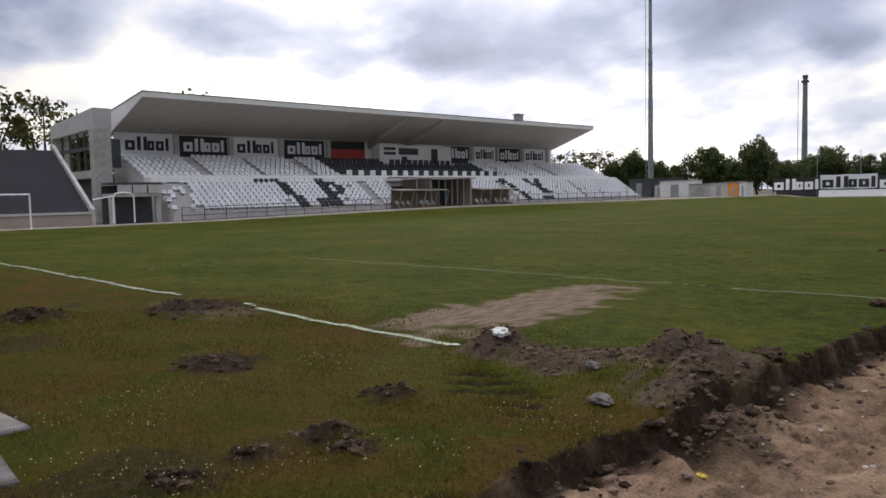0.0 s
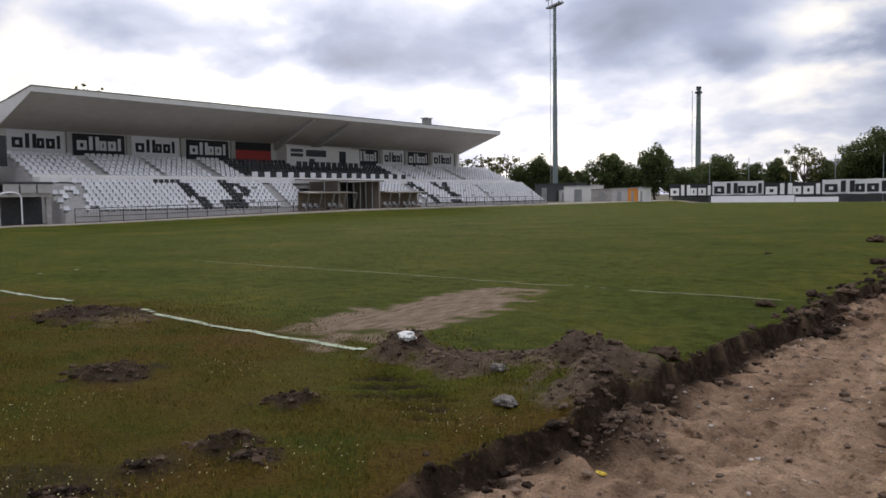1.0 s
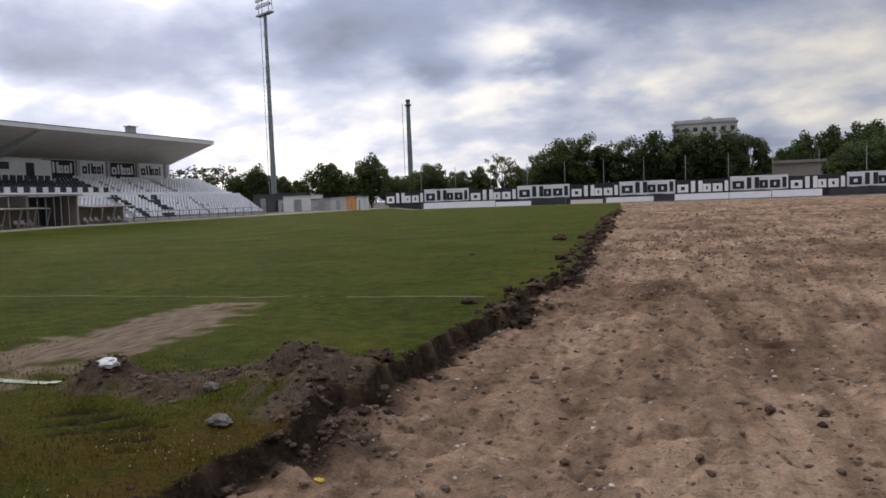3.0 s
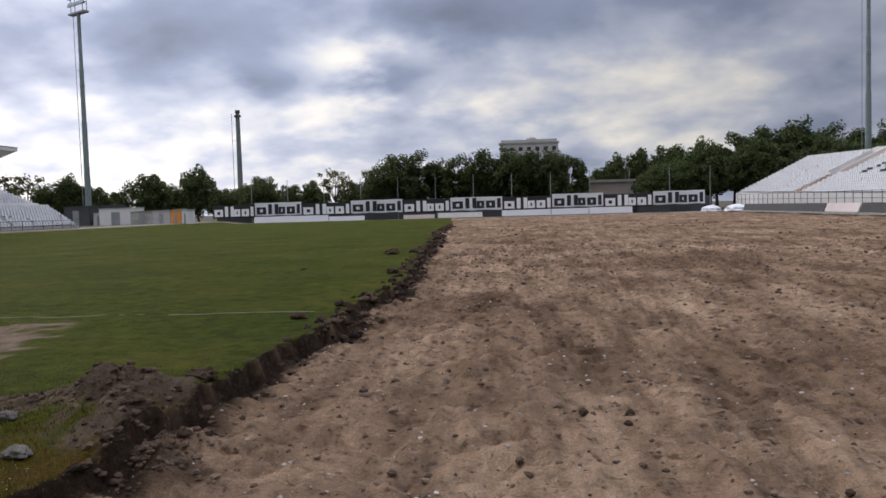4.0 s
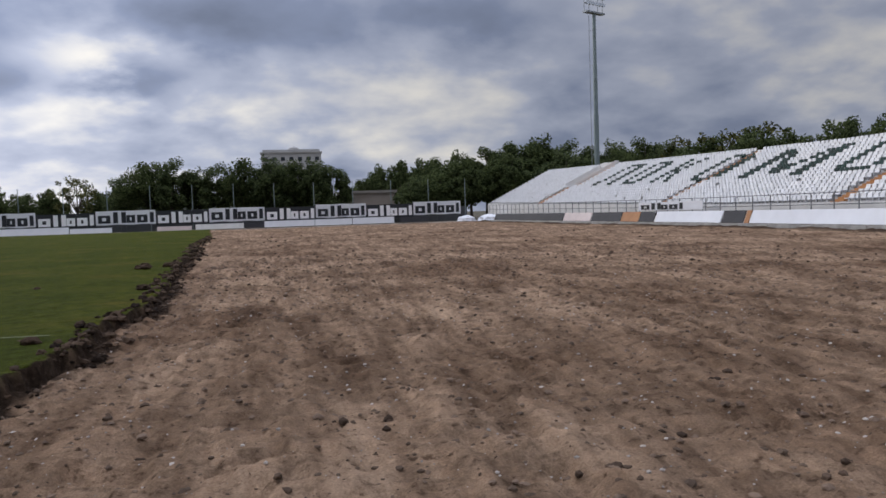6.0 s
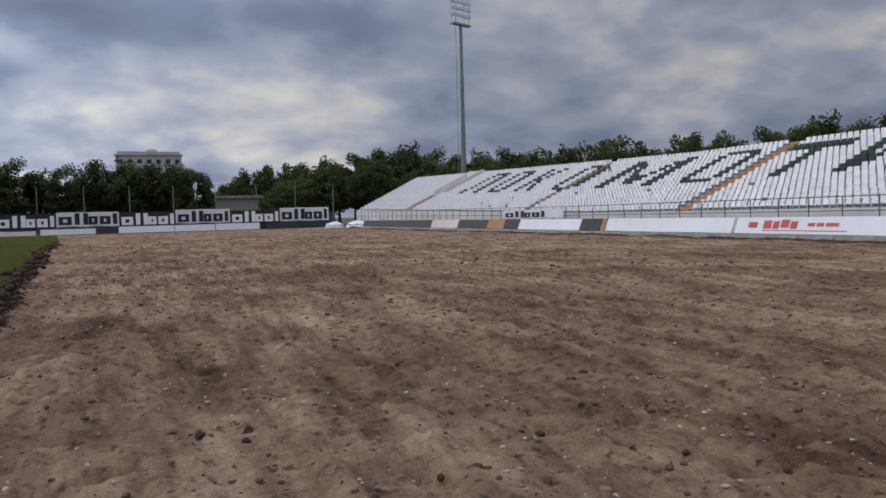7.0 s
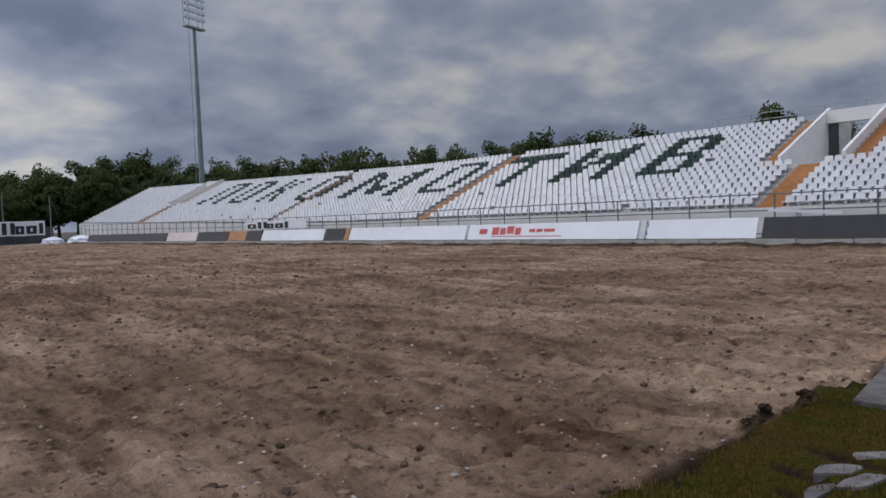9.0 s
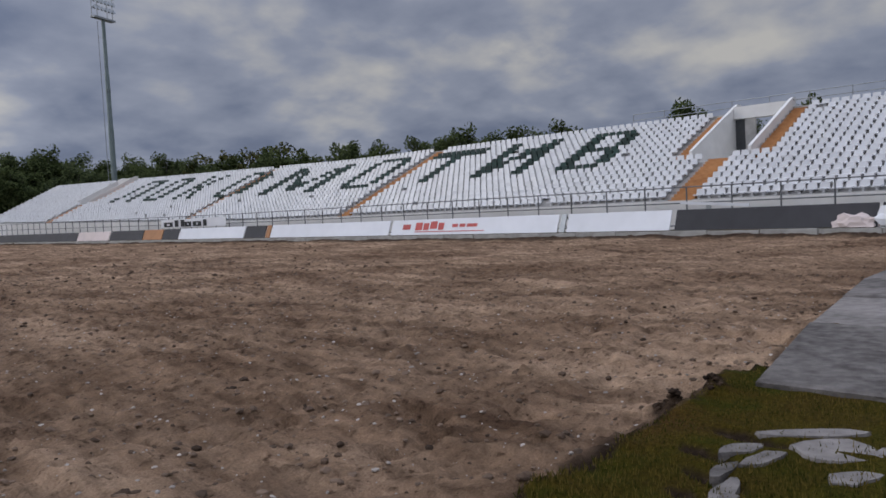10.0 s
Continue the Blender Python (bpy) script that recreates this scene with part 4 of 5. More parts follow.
def dugout(y0, y1, label):
    """A team shelter: open front, sloping roof, side frames, a row of seats."""
    z = 0.30
    d = thing("team_shelter", label, "shelter", (-42.2, (y0 + y1) / 2, z), group="team shelters beside the tunnel")
    L = (y1 - y0) / 2
    bm = bmesh.new()
    prism(bm, [(0.75, 1.5), (0.80, 1.58), (-0.75, 1.72), (-0.75, 1.62)], -L, L)
    part("roof", bm, TIN_ROOF, d)
    bm = bmesh.new()
    prism(bm, [(-0.70, 0.0), (-0.62, 1.62), (-0.66, 1.63), (-0.76, 0.0)], -L, L)
    part("back_panel", bm, WOOD, d)
    for y in (-L, 0.0, L):
        bm = bmesh.new()
        tube(bm, (0.25, y, 0.0), (0.75, y, 1.5), 0.035, sides=6)
        tube(bm, (0.25, y, 0.02), (-0.7, y, 0.02), 0.035, sides=6)
        part("side_frame", bm, STEEL, d)
    bm = bmesh.new()
    box(bm, -0.6, -0.1, -L + 0.1, L - 0.1, 0.0, 0.28)
    part("plinth", bm, WOOD, d)
    sm = seat_mesh("bench_seat", SEAT_WHITE, 1)
    n = int((y1 - y0 - 0.5) / 0.62)
    for i in range(n):
        ob = part("bench_seat", sm, SEAT_WHITE, d, "white shelter seat")
        ob.location = (-0.35, -L + 0.5 + i * 0.62, 0.40)
    return d


dugout(36.2, 38.9, "open team shelter with white seats beside the tunnel")
dugout(39.0, 41.6, "open team shelter with white seats beside the tunnel")
dugout(45.9, 48.5, "open team shelter with white seats beyond the tunnel")
dugout(48.6, 51.1, "open team shelter with white seats beyond the tunnel")


def tunnel():
    t = thing("player_tunnel", "players' tunnel mouth with flat roof and bars", "tunnel", (-43, 43, 0.3))
    bm = bmesh.new()
    prism(bm, [(0.9, 2.55), (0.9, 2.68), (-3.0, 2.85), (-3.0, 2.72)], -4.5, 2.7)
    part("roof", bm, TIN_ROOF, t, "dull tin tunnel roof")
    for y0, y1 in ((-2.6, -2.4), (2.35, 2.55)):
        bm = bmesh.new()
        box(bm, -3.3, 0.5, y0, y1, -0.4, 2.6)
        part("side_wall", bm, BRICK_TAN, t)
    bm = bmesh.new()
    box(bm, -3.2, -3.0, -2.39, 2.34, -0.4, 2.6)
    part("back_wall", bm, STEEL_DARK, t)
    for y in (-1.6, -0.8, 0.0, 0.7, 1.5):
        bm = bmesh.new()
        tube(bm, (0.5, y, -0.2), (0.5, y, 2.6), 0.04, sides=6)
        part("bar", bm, STEEL, t)
    for y in (-4.3, -2.7):
        bm = bmesh.new()
        tube(bm, (0.6, y, -0.2), (0.6, y, 2.6), 0.05, sides=6)
        part("post", bm, STEEL, t)


tunnel()


# ---- the grey uncovered terrace and the end pavilion ----
def grey_terrace():
    t = thing("grey_terrace", "uncovered dark grey stepped terrace with pale edge", "terrace", (-43, -2, 0))
    bm = bmesh.new()
    prof = [(0, -0.2)]
    for r in range(18):
        prof += [(-r * 0.38, 0.85 + r * 0.245), (-(r + 1) * 0.38, 0.85 + r * 0.245)]
    prof += [(-7.2, 5.0), (-7.2, -0.2)]
    prism(bm, prof, -16, 14.0)
    part("steps", bm, TERRACE_GREY, t)
    bm = bmesh.new()
    prism(bm, [(0.15, -0.2), (0.15, 1.0), (-6.9, 5.45), (-7.2, 5.4), (-7.2, -0.2)], 14.002, 14.22)
    part("side_wall", bm, CONCRETE, t, "weathered concrete side wall")
    bm = bmesh.new()
    box(bm, 0.002, 0.18, -16, 14.0, 0.72, 0.86)
    part("edge", bm, CONCRETE_LIGHT, t)
    bm = bmesh.new()
    box(bm, 0.002, 0.1, -16, 14.0, -0.2, 0.718)
    part("base_wall", bm, BRICK_TAN, t)


grey_terrace()


def pavilion():
    p = thing("end_pavilion", "concrete stair pavilion with large open windows beside the stand", "pavilion", (-50, 14.85, 0))
    bm = bmesh.new()
    prism(bm, [(0.0, 6.7), (0.0, 8.15), (-9.5, 7.55), (-9.5, 6.5)], 0.0, 1.3)
    part("roof_band", bm, CONCRETE_LIGHT, p)
    bm = bmesh.new()
    box(bm, -0.9, 0.0, 0.0, 1.2, -0.1, 6.698)
    part("corner_pier", bm, CONCRETE, p)
    bm = bmesh.new()
    box(bm, -9.5, -9.2, 0.0, 1.3, -0.1, 6.498)
    part("rear_pier", bm, CONCRETE, p)
    bm = bmesh.new()
    box(bm, -9.2, -0.902, 0.05, 1.3, 3.2, 3.75)
    part("floor_slab", bm, CONCRETE, p)
    bm = bmesh.new()
    box(bm, -9.2, -0.902, 0.1, 0.3, 5.25, 5.5)
    part("transom", bm, STEEL_DARK, p)
    for x in (-7.4, -5.6, -3.9, -2.4):
        bm = bmesh.new()
        box(bm, x - 0.06, x + 0.06, 0.12, 0.28, 3.752, 6.55)
        part("mullion", bm, STEEL_DARK, p)
    # solid dark block painted as the shade in the door opening
    bm = bmesh.new()
    box(bm, -0.6, -0.1, 1.202, 1.9, 3.9, 6.0)
    part("doorway", bm, GLASS_DARK, p, "dark doorway")
    # dark sheet added for the shade of the open ground floor
    bm = bmesh.new()
    box(bm, -9.2, -1.0, 1.0, 1.3, -0.1, 3.198)
    part("void_sheet", bm, STEEL_DARK, p, "dark sheet for the shaded void below")


pavilion()


def gate_arch():
    g = thing("tube_arch", "white bent tube arch before the stand's end", "arch", (-42.2, 13.75, 0.1))
    bm = bmesh.new()
    pts = [(0, -0.65, 0), (0, -0.65, 1.6), (0, -0.5, 1.85), (0, 0, 1.92), (0, 0.5, 1.85), (0, 0.65, 1.6), (0, 0.65, 0)]
    for a, b in zip(pts[:-1], pts[1:]):
        tube(bm, a, b, 0.05, sides=8)
    tube(bm, (0, -0.65, 1.7), (-0.2, -1.8, 1.5), 0.04, sides=6)
    part("tube", bm, CLOTH_WHITE, g)
    b = thing("side_balcony", "low balcony with pale panels over a dark entry", "balcony", (-43.4, 15.0, 0))
    bm = bmesh.new()
    box(bm, -1.5, 0.2, -1.6, 1.7, 2.55, 2.68)
    part("rail", bm, STEEL_DARK, b)
    for y in (-1.2, -0.2, 0.8):
        bm = bmesh.new()
        box(bm, 0.12, 0.17, y, y + 0.9, 1.98, 2.54)
        part("panel", bm, CONCRETE_LIGHT, b)
    bm = bmesh.new()
    box(bm, -1.5, 0.1, -1.6, 1.7, 1.75, 1.97)
    part("slab", bm, CONCRETE, b)
    for y in (-1.5, 1.5):
        bm = bmesh.new()
        box(bm, -0.3, 0.0, y - 0.15, y + 0.15, -0.1, 1.748)
        part("pillar", bm, CONCRETE, b)
    bm = bmesh.new()
    box(bm, -1.6, -1.5, -1.6, 1.7, -0.1, 2.5)
    part("back_wall", bm, STEEL_DARK, b)


gate_arch()


def training_goal():
    g = thing("training_goal", "small white training goal frame on the track", "goal", (-40.5, 6.9, 0.0))
    bm = bmesh.new()
    tube(bm, (0, 1.0, -0.02), (0, 1.0, 1.95), 0.05)
    part("post", bm, CLOTH_WHITE, g)
    bm = bmesh.new()
    tube(bm, (0, -1.4, -0.02), (0, -1.4, 1.95), 0.05)
    part("post", bm, CLOTH_WHITE, g)
    bm = bmesh.new()
    tube(bm, (0, -1.4, 1.95), (0, 1.0, 1.95), 0.05)
    part("crossbar", bm, CLOTH_WHITE, g)


training_goal()

# ---- far end: banners, low boards, net poles, sheds ----
BAN_Y = 109.0
cuts_b = [-41.75, -34.97, -27.58, -19.85, -11.88, -4.59, 3.19, 10.55, 17.98, 25.14, 32.47]
for i, (a, b) in enumerate(zip(cuts_b[:-1], cuts_b[1:])):
    white = i % 2 == 1
    tilt = 0.05 * math.sin(i * 2.1)
    z0, z1 = (1.06, 3.02) if white else (0.85, 2.84)
    ban = thing("banner", "white cloth banner with dark marks on posts" if white else "black cloth banner with pale marks on posts", "banner", (a, BAN_Y, 0), group="banners at the far end")
    bm = bmesh.new()
    n = 8
    rows_v = []
    for j in range(n + 1):
        x = (b - a) * j / n
        sag = 0.05 * math.sin(j * 1.7 + i)
        rows_v.append([bm.verts.new((x, dy + 0.03 * math.sin(j * 2 + i), z + tilt + (sag if z == z0 else sag * 0.4))) for z in (z0, z1) for dy in (-0.012, 0.012)])
    for j in range(n):
        p, q = rows_v[j], rows_v[j + 1]
        for f in ((0, 2), (2, 3), (3, 1), (1, 0)):
            bm.faces.new((p[f[0]], q[f[0]], q[f[1]], p[f[1]]))
    part("cloth", bm, BANNER_WHITE if white else CLOTH_BLACK, ban)
    for bm in plain_marks(-0.05, 0.15, b - a - 0.1, z0 + 0.05, z1 - 0.02, -1, "x"):
        part("mark", bm, CLOTH_BLACK if white else MARK_WHITE, ban)
    for x in (0.05, (b - a) / 2):
        bm = bmesh.new()
        tube(bm, (x, 0.12, -0.1), (x, 0.12, z1), 0.05, sides=6)
        part("post", bm, STEEL_DARK, ban)


def low_board(x0, x1, z1, mat, label, y=108.5, group="low boards at the far end"):
    b = thing("low_board", label, "advertising board", ((x0 + x1) / 2, y, 0), group=group)
    L = (x1 - x0) / 2
    bm = bmesh.new()
    prism_m = Matrix.Rotation(radians(-10), 4, "X")
    box(bm, -L, L, -0.03, 0.03, 0.0, z1, prism_m)
    part("panel", bm, mat, b)
    for x in (-L * 0.7, L * 0.7):
        bm = bmesh.new()
        tube(bm, (x, 0.5, -0.05), (x, 0.1, z1 * 0.8), 0.025, sides=5)
        part("strut", bm, STEEL_DARK, b)


for x0, x1, z1, mat, label in ((-35, -23.3, 0.95, CLOTH_WHITE, "low white board under the banners"), (-23.2, -17.7, 0.7, CLOTH_WHITE, "low white board under the banners"),
                               (-11.7, -7.0, 0.6, BOARD_PINK, "low pale pink board under the banners"), (-6.5, 0.2, 0.75, STONE_WHITE, "low cream board under the banners"),
                               (0.3, 3.0, 0.6, BOARD_GREY, "low dark grey board under the banners"), (3.1, 10.3, 0.9, CLOTH_WHITE, "low white board under the banners"),
                               (10.4, 15.8, 0.9, CLOTH_WHITE, "low white board under the banners"), (15.9, 22.1, 0.95, CLOTH_WHITE, "low white board under the banners"),
                               (23.0, 27.5, 0.8, BOARD_GREY, "low dark grey board under the banners")):
    low_board(x0, x1, z1, mat, label)

bm = bmesh.new()
tube(bm, (0, 0, -0.1), (0, 0, 6.5), 0.07, 0.05, sides=6)
pole_mesh = mesh_of("net_pole", bm, TOWER_PAINT)
for i, x in enumerate(np.arange(-36, 34, 5.8)):
    p = tagged(new("net_pole", pole_mesh), "slim grey-green ball net pole", "pole", "ball net poles")
    p.location = (x, 110.6, 0)
bm = bmesh.new()
box(bm, -42, 34, 111.2, 111.26, -0.1, 2.2)
for x in np.arange(-42, 34, 2.5):
    box(bm, x - 0.05, x + 0.05, 111.1, 111.198, -0.1, 2.3)
tagged(part("far_fence", bm, STEEL_DARK), "dark boundary fence behind the banners", "fence")


def shed(name, label, x0, x1, y0, y1, z1, mat, roof_mat):
    s = thing(name, label, "shed", (x0, y0, 0.25))
    w, d = x1 - x0, y1 - y0
    bm = bmesh.new()
    box(bm, 0, w, 0, d, -0.3, z1)
    part("body", bm, mat, s)
    bm = bmesh.new()
    prism(bm, [(-0.1, z1 + 0.002), (-0.1, z1 + 0.08), (w + 0.1, z1 + 0.14), (w + 0.1, z1 + 0.002)], -0.1, d + 0.1)
    part("roof", bm, roof_mat, s)
    bm = bmesh.new()
    box(bm, w * 0.35, w * 0.6, -0.03, -0.002, -0.05, z1 * 0.8)
    part("door", bm, STEEL, s)


shed("white_cabin", "long white site cabin beyond the corner", -54.0, -48.8, 98, 101, 2.5, WHITE_WALL, STEEL)
shed("grey_shed", "low grey concrete shed beyond the corner", -48.2, -44.6, 96, 99, 1.9, CONCRETE, TIN_ROOF)
shed("white_kiosk", "pale kiosk with steel door beyond the corner", -44.4, -41.9, 95, 97, 1.95, CONCRETE_LIGHT, STEEL)
shed("orange_kiosk", "orange steel kiosk beyond the corner", -41.85, -40.4, 95, 97, 2.0, material("bright_orange_paint", (0.72, 0.28, 0.05), 0.6, vary=0.15), STEEL)
shed("white_kiosk", "narrow white kiosk beyond the corner", -40.3, -39.3, 95, 97, 1.95, WHITE_WALL, STEEL)
shed("white_box", "white electrical cabinet at the tower's foot", -58.5, -56.7, 104, 105, 2.0, WHITE_WALL, STEEL)
shed("dark_cabin", "dark steel cabin at the tower's foot", -62.5, -58.6, 103, 106, 3.0, STEEL_DARK, STEEL_DARK)
shed("dark_cabin", "dark steel cabin at the tower's foot", -56.6, -54.4, 103, 106, 3.0, STEEL_DARK, STEEL_DARK)


# ---- boards along the open stand ----
def side_board(y0, y1, mat, label, x=35.0, z0=0.06, z1=0.86):
    b = thing("side_board", label, "advertising board", (x, (y0 + y1) / 2, 0), group="boards before the open stand")
    L = abs(y1 - y0) / 2
    bm = bmesh.new()
    prism(bm, [(0.0, z0), (0.05, z0 - 0.01), (0.36, z1 - 0.02), (0.31, z1)], -L + 0.01, L - 0.01)
    part("panel", bm, mat, b)
    for y in (-L * 0.8, L * 0.8):
        bm = bmesh.new()
        tube(bm, (0.33, y, z1 - 0.08), (0.75, y, -0.05), 0.025, sides=5)
        part("strut", bm, STEEL_DARK, b)
    return b


for y0, y1, mat, label in ((99, 71.7, BOARD_GREY, "long dark grey board before the open stand"), (71.5, 64.2, BOARD_PINK, "pale pink board before the open stand"), (64, 57.4, BOARD_GREY, "dark grey board before the open stand"),
                           (57.3, 53.9, BOARD_ORANGE, "orange-brown board before the open stand"), (53.8, 51.2, BOARD_GREY, "dark grey board before the open stand"), (51, 41.6, CLOTH_WHITE, "white board before the open stand"),
                           (41.5, 39.0, BOARD_GREY, "dark grey board before the open stand"), (38.9, 38.4, BOARD_ORANGE, "narrow orange-brown board before the open stand"), (38.3, 26.6, CLOTH_WHITE, "white board before the open stand"),
                           (26.4, 15.2, CLOTH_WHITE, "white board with faded red marks"), (15.1, 14.8, STEEL, "steel end frame before the open stand"), (14.7, 9.7, CLOTH_WHITE, "white board before the open stand"),
                           (9.5, 2.2, BOARD_GREY, "long dark grey board before the open stand"), (2.1, -5.5, BOARD_GREY, "long dark grey board before the open stand")):
    sb = side_board(y0, y1, mat, label)
    if "red" in label:
        for u0, u1, v0, v1 in ((4.7, 4.1, 0.35, 0.62), (3.7, 3.2, 0.3, 0.7), (3.1, 2.7, 0.3, 0.66), (2.6, 2.1, 0.36, 0.74), (2.0, 1.6, 0.3, 0.66), (1.0, 0.6, 0.42, 0.58), (0.5, 0.1, 0.42, 0.58), (0.0, -0.7, 0.42, 0.58), (3.7, -1.2, 0.2, 0.24)):
            bm = bmesh.new()
            prism(bm, [(0.31 * (v - 0.06) / 0.8 + o, v) for v, o in ((v0, -0.012), (v1, -0.012), (v1, 0.0), (v0, 0.0))], u1, u0)
            part("mark", bm, RED_PAINT, sb)

kerb = thing("kerb", "weathered concrete kerb at the pitch's side", "kerb", (34.7, 50, 0), kind="structure")
bm = bmesh.new()
box(bm, 0, 0.16, -0.98, 0.98, -0.35, 0.03)
stone = mesh_of("kerbstone", bm, CONCRETE)
for i, y in enumerate(np.arange(-55, 50, 2.0)):
    ob = part("kerbstone", stone, CONCRETE, kerb)
    ob.location = (0.02 * math.sin(i * 1.7), y, 0.012 * math.sin(i * 2.9))

# hung banner on the railing
hb = thing("railing_banner", "white banner with dark marks hung on the railing", "banner", (36.6, 53, 0))
bm = bmesh.new()
prism(bm, [(0.0, 0.95), (0.02, 1.62), (0.045, 1.62), (0.025, 0.95)], -6.5, 4.0)
part("cloth", bm, CLOTH_WHITE, hb)
for bm in plain_marks(-0.02, 3.6, -3.8, 0.95, 1.6, -1):
    part("mark", bm, CLOTH_BLACK, hb)
for y in (-6.4, -2, 2, 3.9):
    bm = bmesh.new()
    tube(bm, (0.06, y, -0.1), (0.06, y, 1.8), 0.03, sides=5)
    part("post", bm, STEEL, hb)


def heap(name, label, at, size, mat, seed, n=9):
    """A crumpled sheet: a jagged, folded shell."""
    rng = random.Random(seed)
    bm = bmesh.new()
    bmesh.ops.create_icosphere(bm, subdivisions=3, radius=1.0)
    for v in bm.verts:
        k = 1 + 0.35 * noise.noise(v.co * 2.3 + Vector((seed, 0, 0))) + 0.12 * noise.noise(v.co * 7)
        v.co = Vector((v.co.x * size[0] * k, v.co.y * size[1] * k, max(-0.1, v.co.z) * size[2] * k))
    ob = part(name, bm, mat)
    ob.location = at
    return tagged(ob, label, "tarpaulin")


heap("crumpled_tarpaulin", "crumpled white tarpaulin heap on the corner", (35.4, 103, 0.0), (1.6, 2.2, 0.8), CLOTH_WHITE, 3)
heap("crumpled_tarpaulin", "crumpled white tarpaulin heap on the corner", (32.4, 105, 0.0), (1.4, 1.2, 0.7), CLOTH_WHITE, 5)
heap("crumpled_tarpaulin", "crumpled pinkish tarpaulin lying on the board", (35.1, 2.9, 0.1), (0.25, 0.7, 0.42), BOARD_PINK, 7)
heap("crumpled_tarpaulin", "crumpled white tarpaulin lying on the board", (35.15, 1.1, 0.1), (0.25, 1.2, 0.72), CLOTH_WHITE, 9)
fb = thing("fallen_board", "fallen white plank against the stand's wall", "plank", (36.9, 8.9, 0.0))
bm = bmesh.new()
box(bm, -0.04, 0.04, -1.6, 1.3, 0.98, 1.1, Matrix.Rotation(radians(4), 4, "X"))
part("plank", bm, CLOTH_WHITE, fb)
bm = bmesh.new()
box(bm, -0.03, 0.03, -0.1, 0.1, -0.05, 1.0)
part("post", bm, STEEL, fb)


# ---- floodlight towers and chimney ----
def floodlight(x, y, top, turn, label):
    f = thing("floodlight_tower", label, "floodlight", (x, y, 0), group="floodlight towers")
    bm = bmesh.new()
    for i in range(4):
        tube(bm, (0, 0, -0.2 + (top + 0.2) * i / 4), (0, 0, -0.2 + (top + 0.2) * (i + 1) / 4), 0.52 - 0.07 * i, 0.50 - 0.07 * i, sides=12)
    part("mast", bm, TOWER_PAINT, f)
    bm = bmesh.new()
    tube(bm, (-0.95, 0, 0), (-0.95, 0, top - 0.3), 0.05, sides=5)
    for z in np.arange(2, top, 6):
        tube(bm, (-0.95, 0, z), (0, 0, z), 0.03, sides=4)
    part("cable_guide", bm, STEEL, f)
    bm = bmesh.new()
    box(bm, -0.25, 0.25, -0.3, 0.3, top * 0.66, top * 0.66 + 0.7)
    part("junction_box", bm, STEEL_DARK, f)
    R = Matrix.Rotation(turn, 4, "Z")
    bm = bmesh.new()
    box(bm, -2.3, 2.3, -0.5, 0.5, top, top + 0.28, R)
    part("platform", bm, STEEL, f)
    bm = bmesh.new()
    for i in range(6):
        z = top + 1.6 + i * 1.15
        box(bm, -2.4, 2.4, -0.06, 0.06, z - 0.06, z + 0.06, R)
    for u in (-2.3, -1.1, 1.1, 2.3):
        box(bm, u - 0.05, u + 0.05, 0.06, 0.14, top + 0.2, top + 7.6, R)
    part("frame", bm, STEEL, f)
    bm = bmesh.new()
    prof = bmesh.ops.create_cone(bm, cap_ends=True, segments=10, radius1=0.40, radius2=0.22, depth=0.4)["verts"]
    for v in prof:
        v.co = Vector((v.co.x, v.co.z, v.co.y))
    lamp = mesh_of("lamp", bm, LAMP_GLASS)
    for i in range(6):
        for u in (-2.0, -1.2, -0.4, 0.4, 1.2, 2.0):
            ob = part("lamp", lamp, LAMP_GLASS, f)
            ob.matrix_basis = R @ Matrix.Translation((u, -0.3, top + 1.6 + i * 1.15)) @ Matrix.Rotation(radians(-15), 4, "X")
    return f


floodlight(-66.0, 115.4, 35.2, radians(-28), "tall grey floodlight mast beyond the covered stand")
floodlight(60.0, 120.9, 34.9, radians(25), "tall grey floodlight mast behind the open stand")

ch = thing("chimney", "tall slim dark metal factory chimney", "chimney", (-79.7, 220, 0))
bm = bmesh.new()
tube(bm, (0, 0, -0.2), (0, 0, 32.2), 0.90, 0.60, sides=16)
part("shaft", bm, CHIMNEY_PAINT, ch)
bm = bmesh.new()
tube(bm, (0, 0, 31.0), (0, 0, 31.5), 1.05, 1.05, sides=16)
tube(bm, (0, 0, 32.2), (0, 0, 33.0), 0.72, 0.72, sides=16)
part("collar", bm, STEEL_DARK, ch)
bm = bmesh.new()
tube(bm, (-1.9, 0, 0), (-1.9, 0, 32), 0.09, sides=5)
tube(bm, (-1.9, 0, 12), (0, 0, 12), 0.06, sides=4), tube(bm, (-1.9, 0, 24), (0, 0, 24), 0.06, sides=4)
part("ladder_pipe", bm, STEEL, ch)


# ---- far buildings ----
def block(name, label, x, y, w, d, h, mat, floors, cols, roof=None):
    b = thing(name, label, "building", (x, y, 0))
    bm = bmesh.new()
    box(bm, -w / 2, w / 2, 0, d, -0.3, h)
    part("wall", bm, mat, b)
    bm = bmesh.new()
    box(bm, -w / 2 - 0.4, w / 2 + 0.4, -0.4, d + 0.4, h + 0.002, h + 0.5)
    part("roof", bm, roof or CONCRETE, b)
    if floors:
        bm = bmesh.new()
        box(bm, -0.8, 0.8, 0, 0.06, 0, 1.5)
        win = mesh_of("window", bm, GLASS_DARK)
        for i in range(floors):
            for j in range(cols):
                ob = part("window", win, GLASS_DARK, b)
                ob.location = (-w / 2 + w * (j + 0.5) / cols, -0.064, 1.2 + (h - 1) * i / floors)
    return b


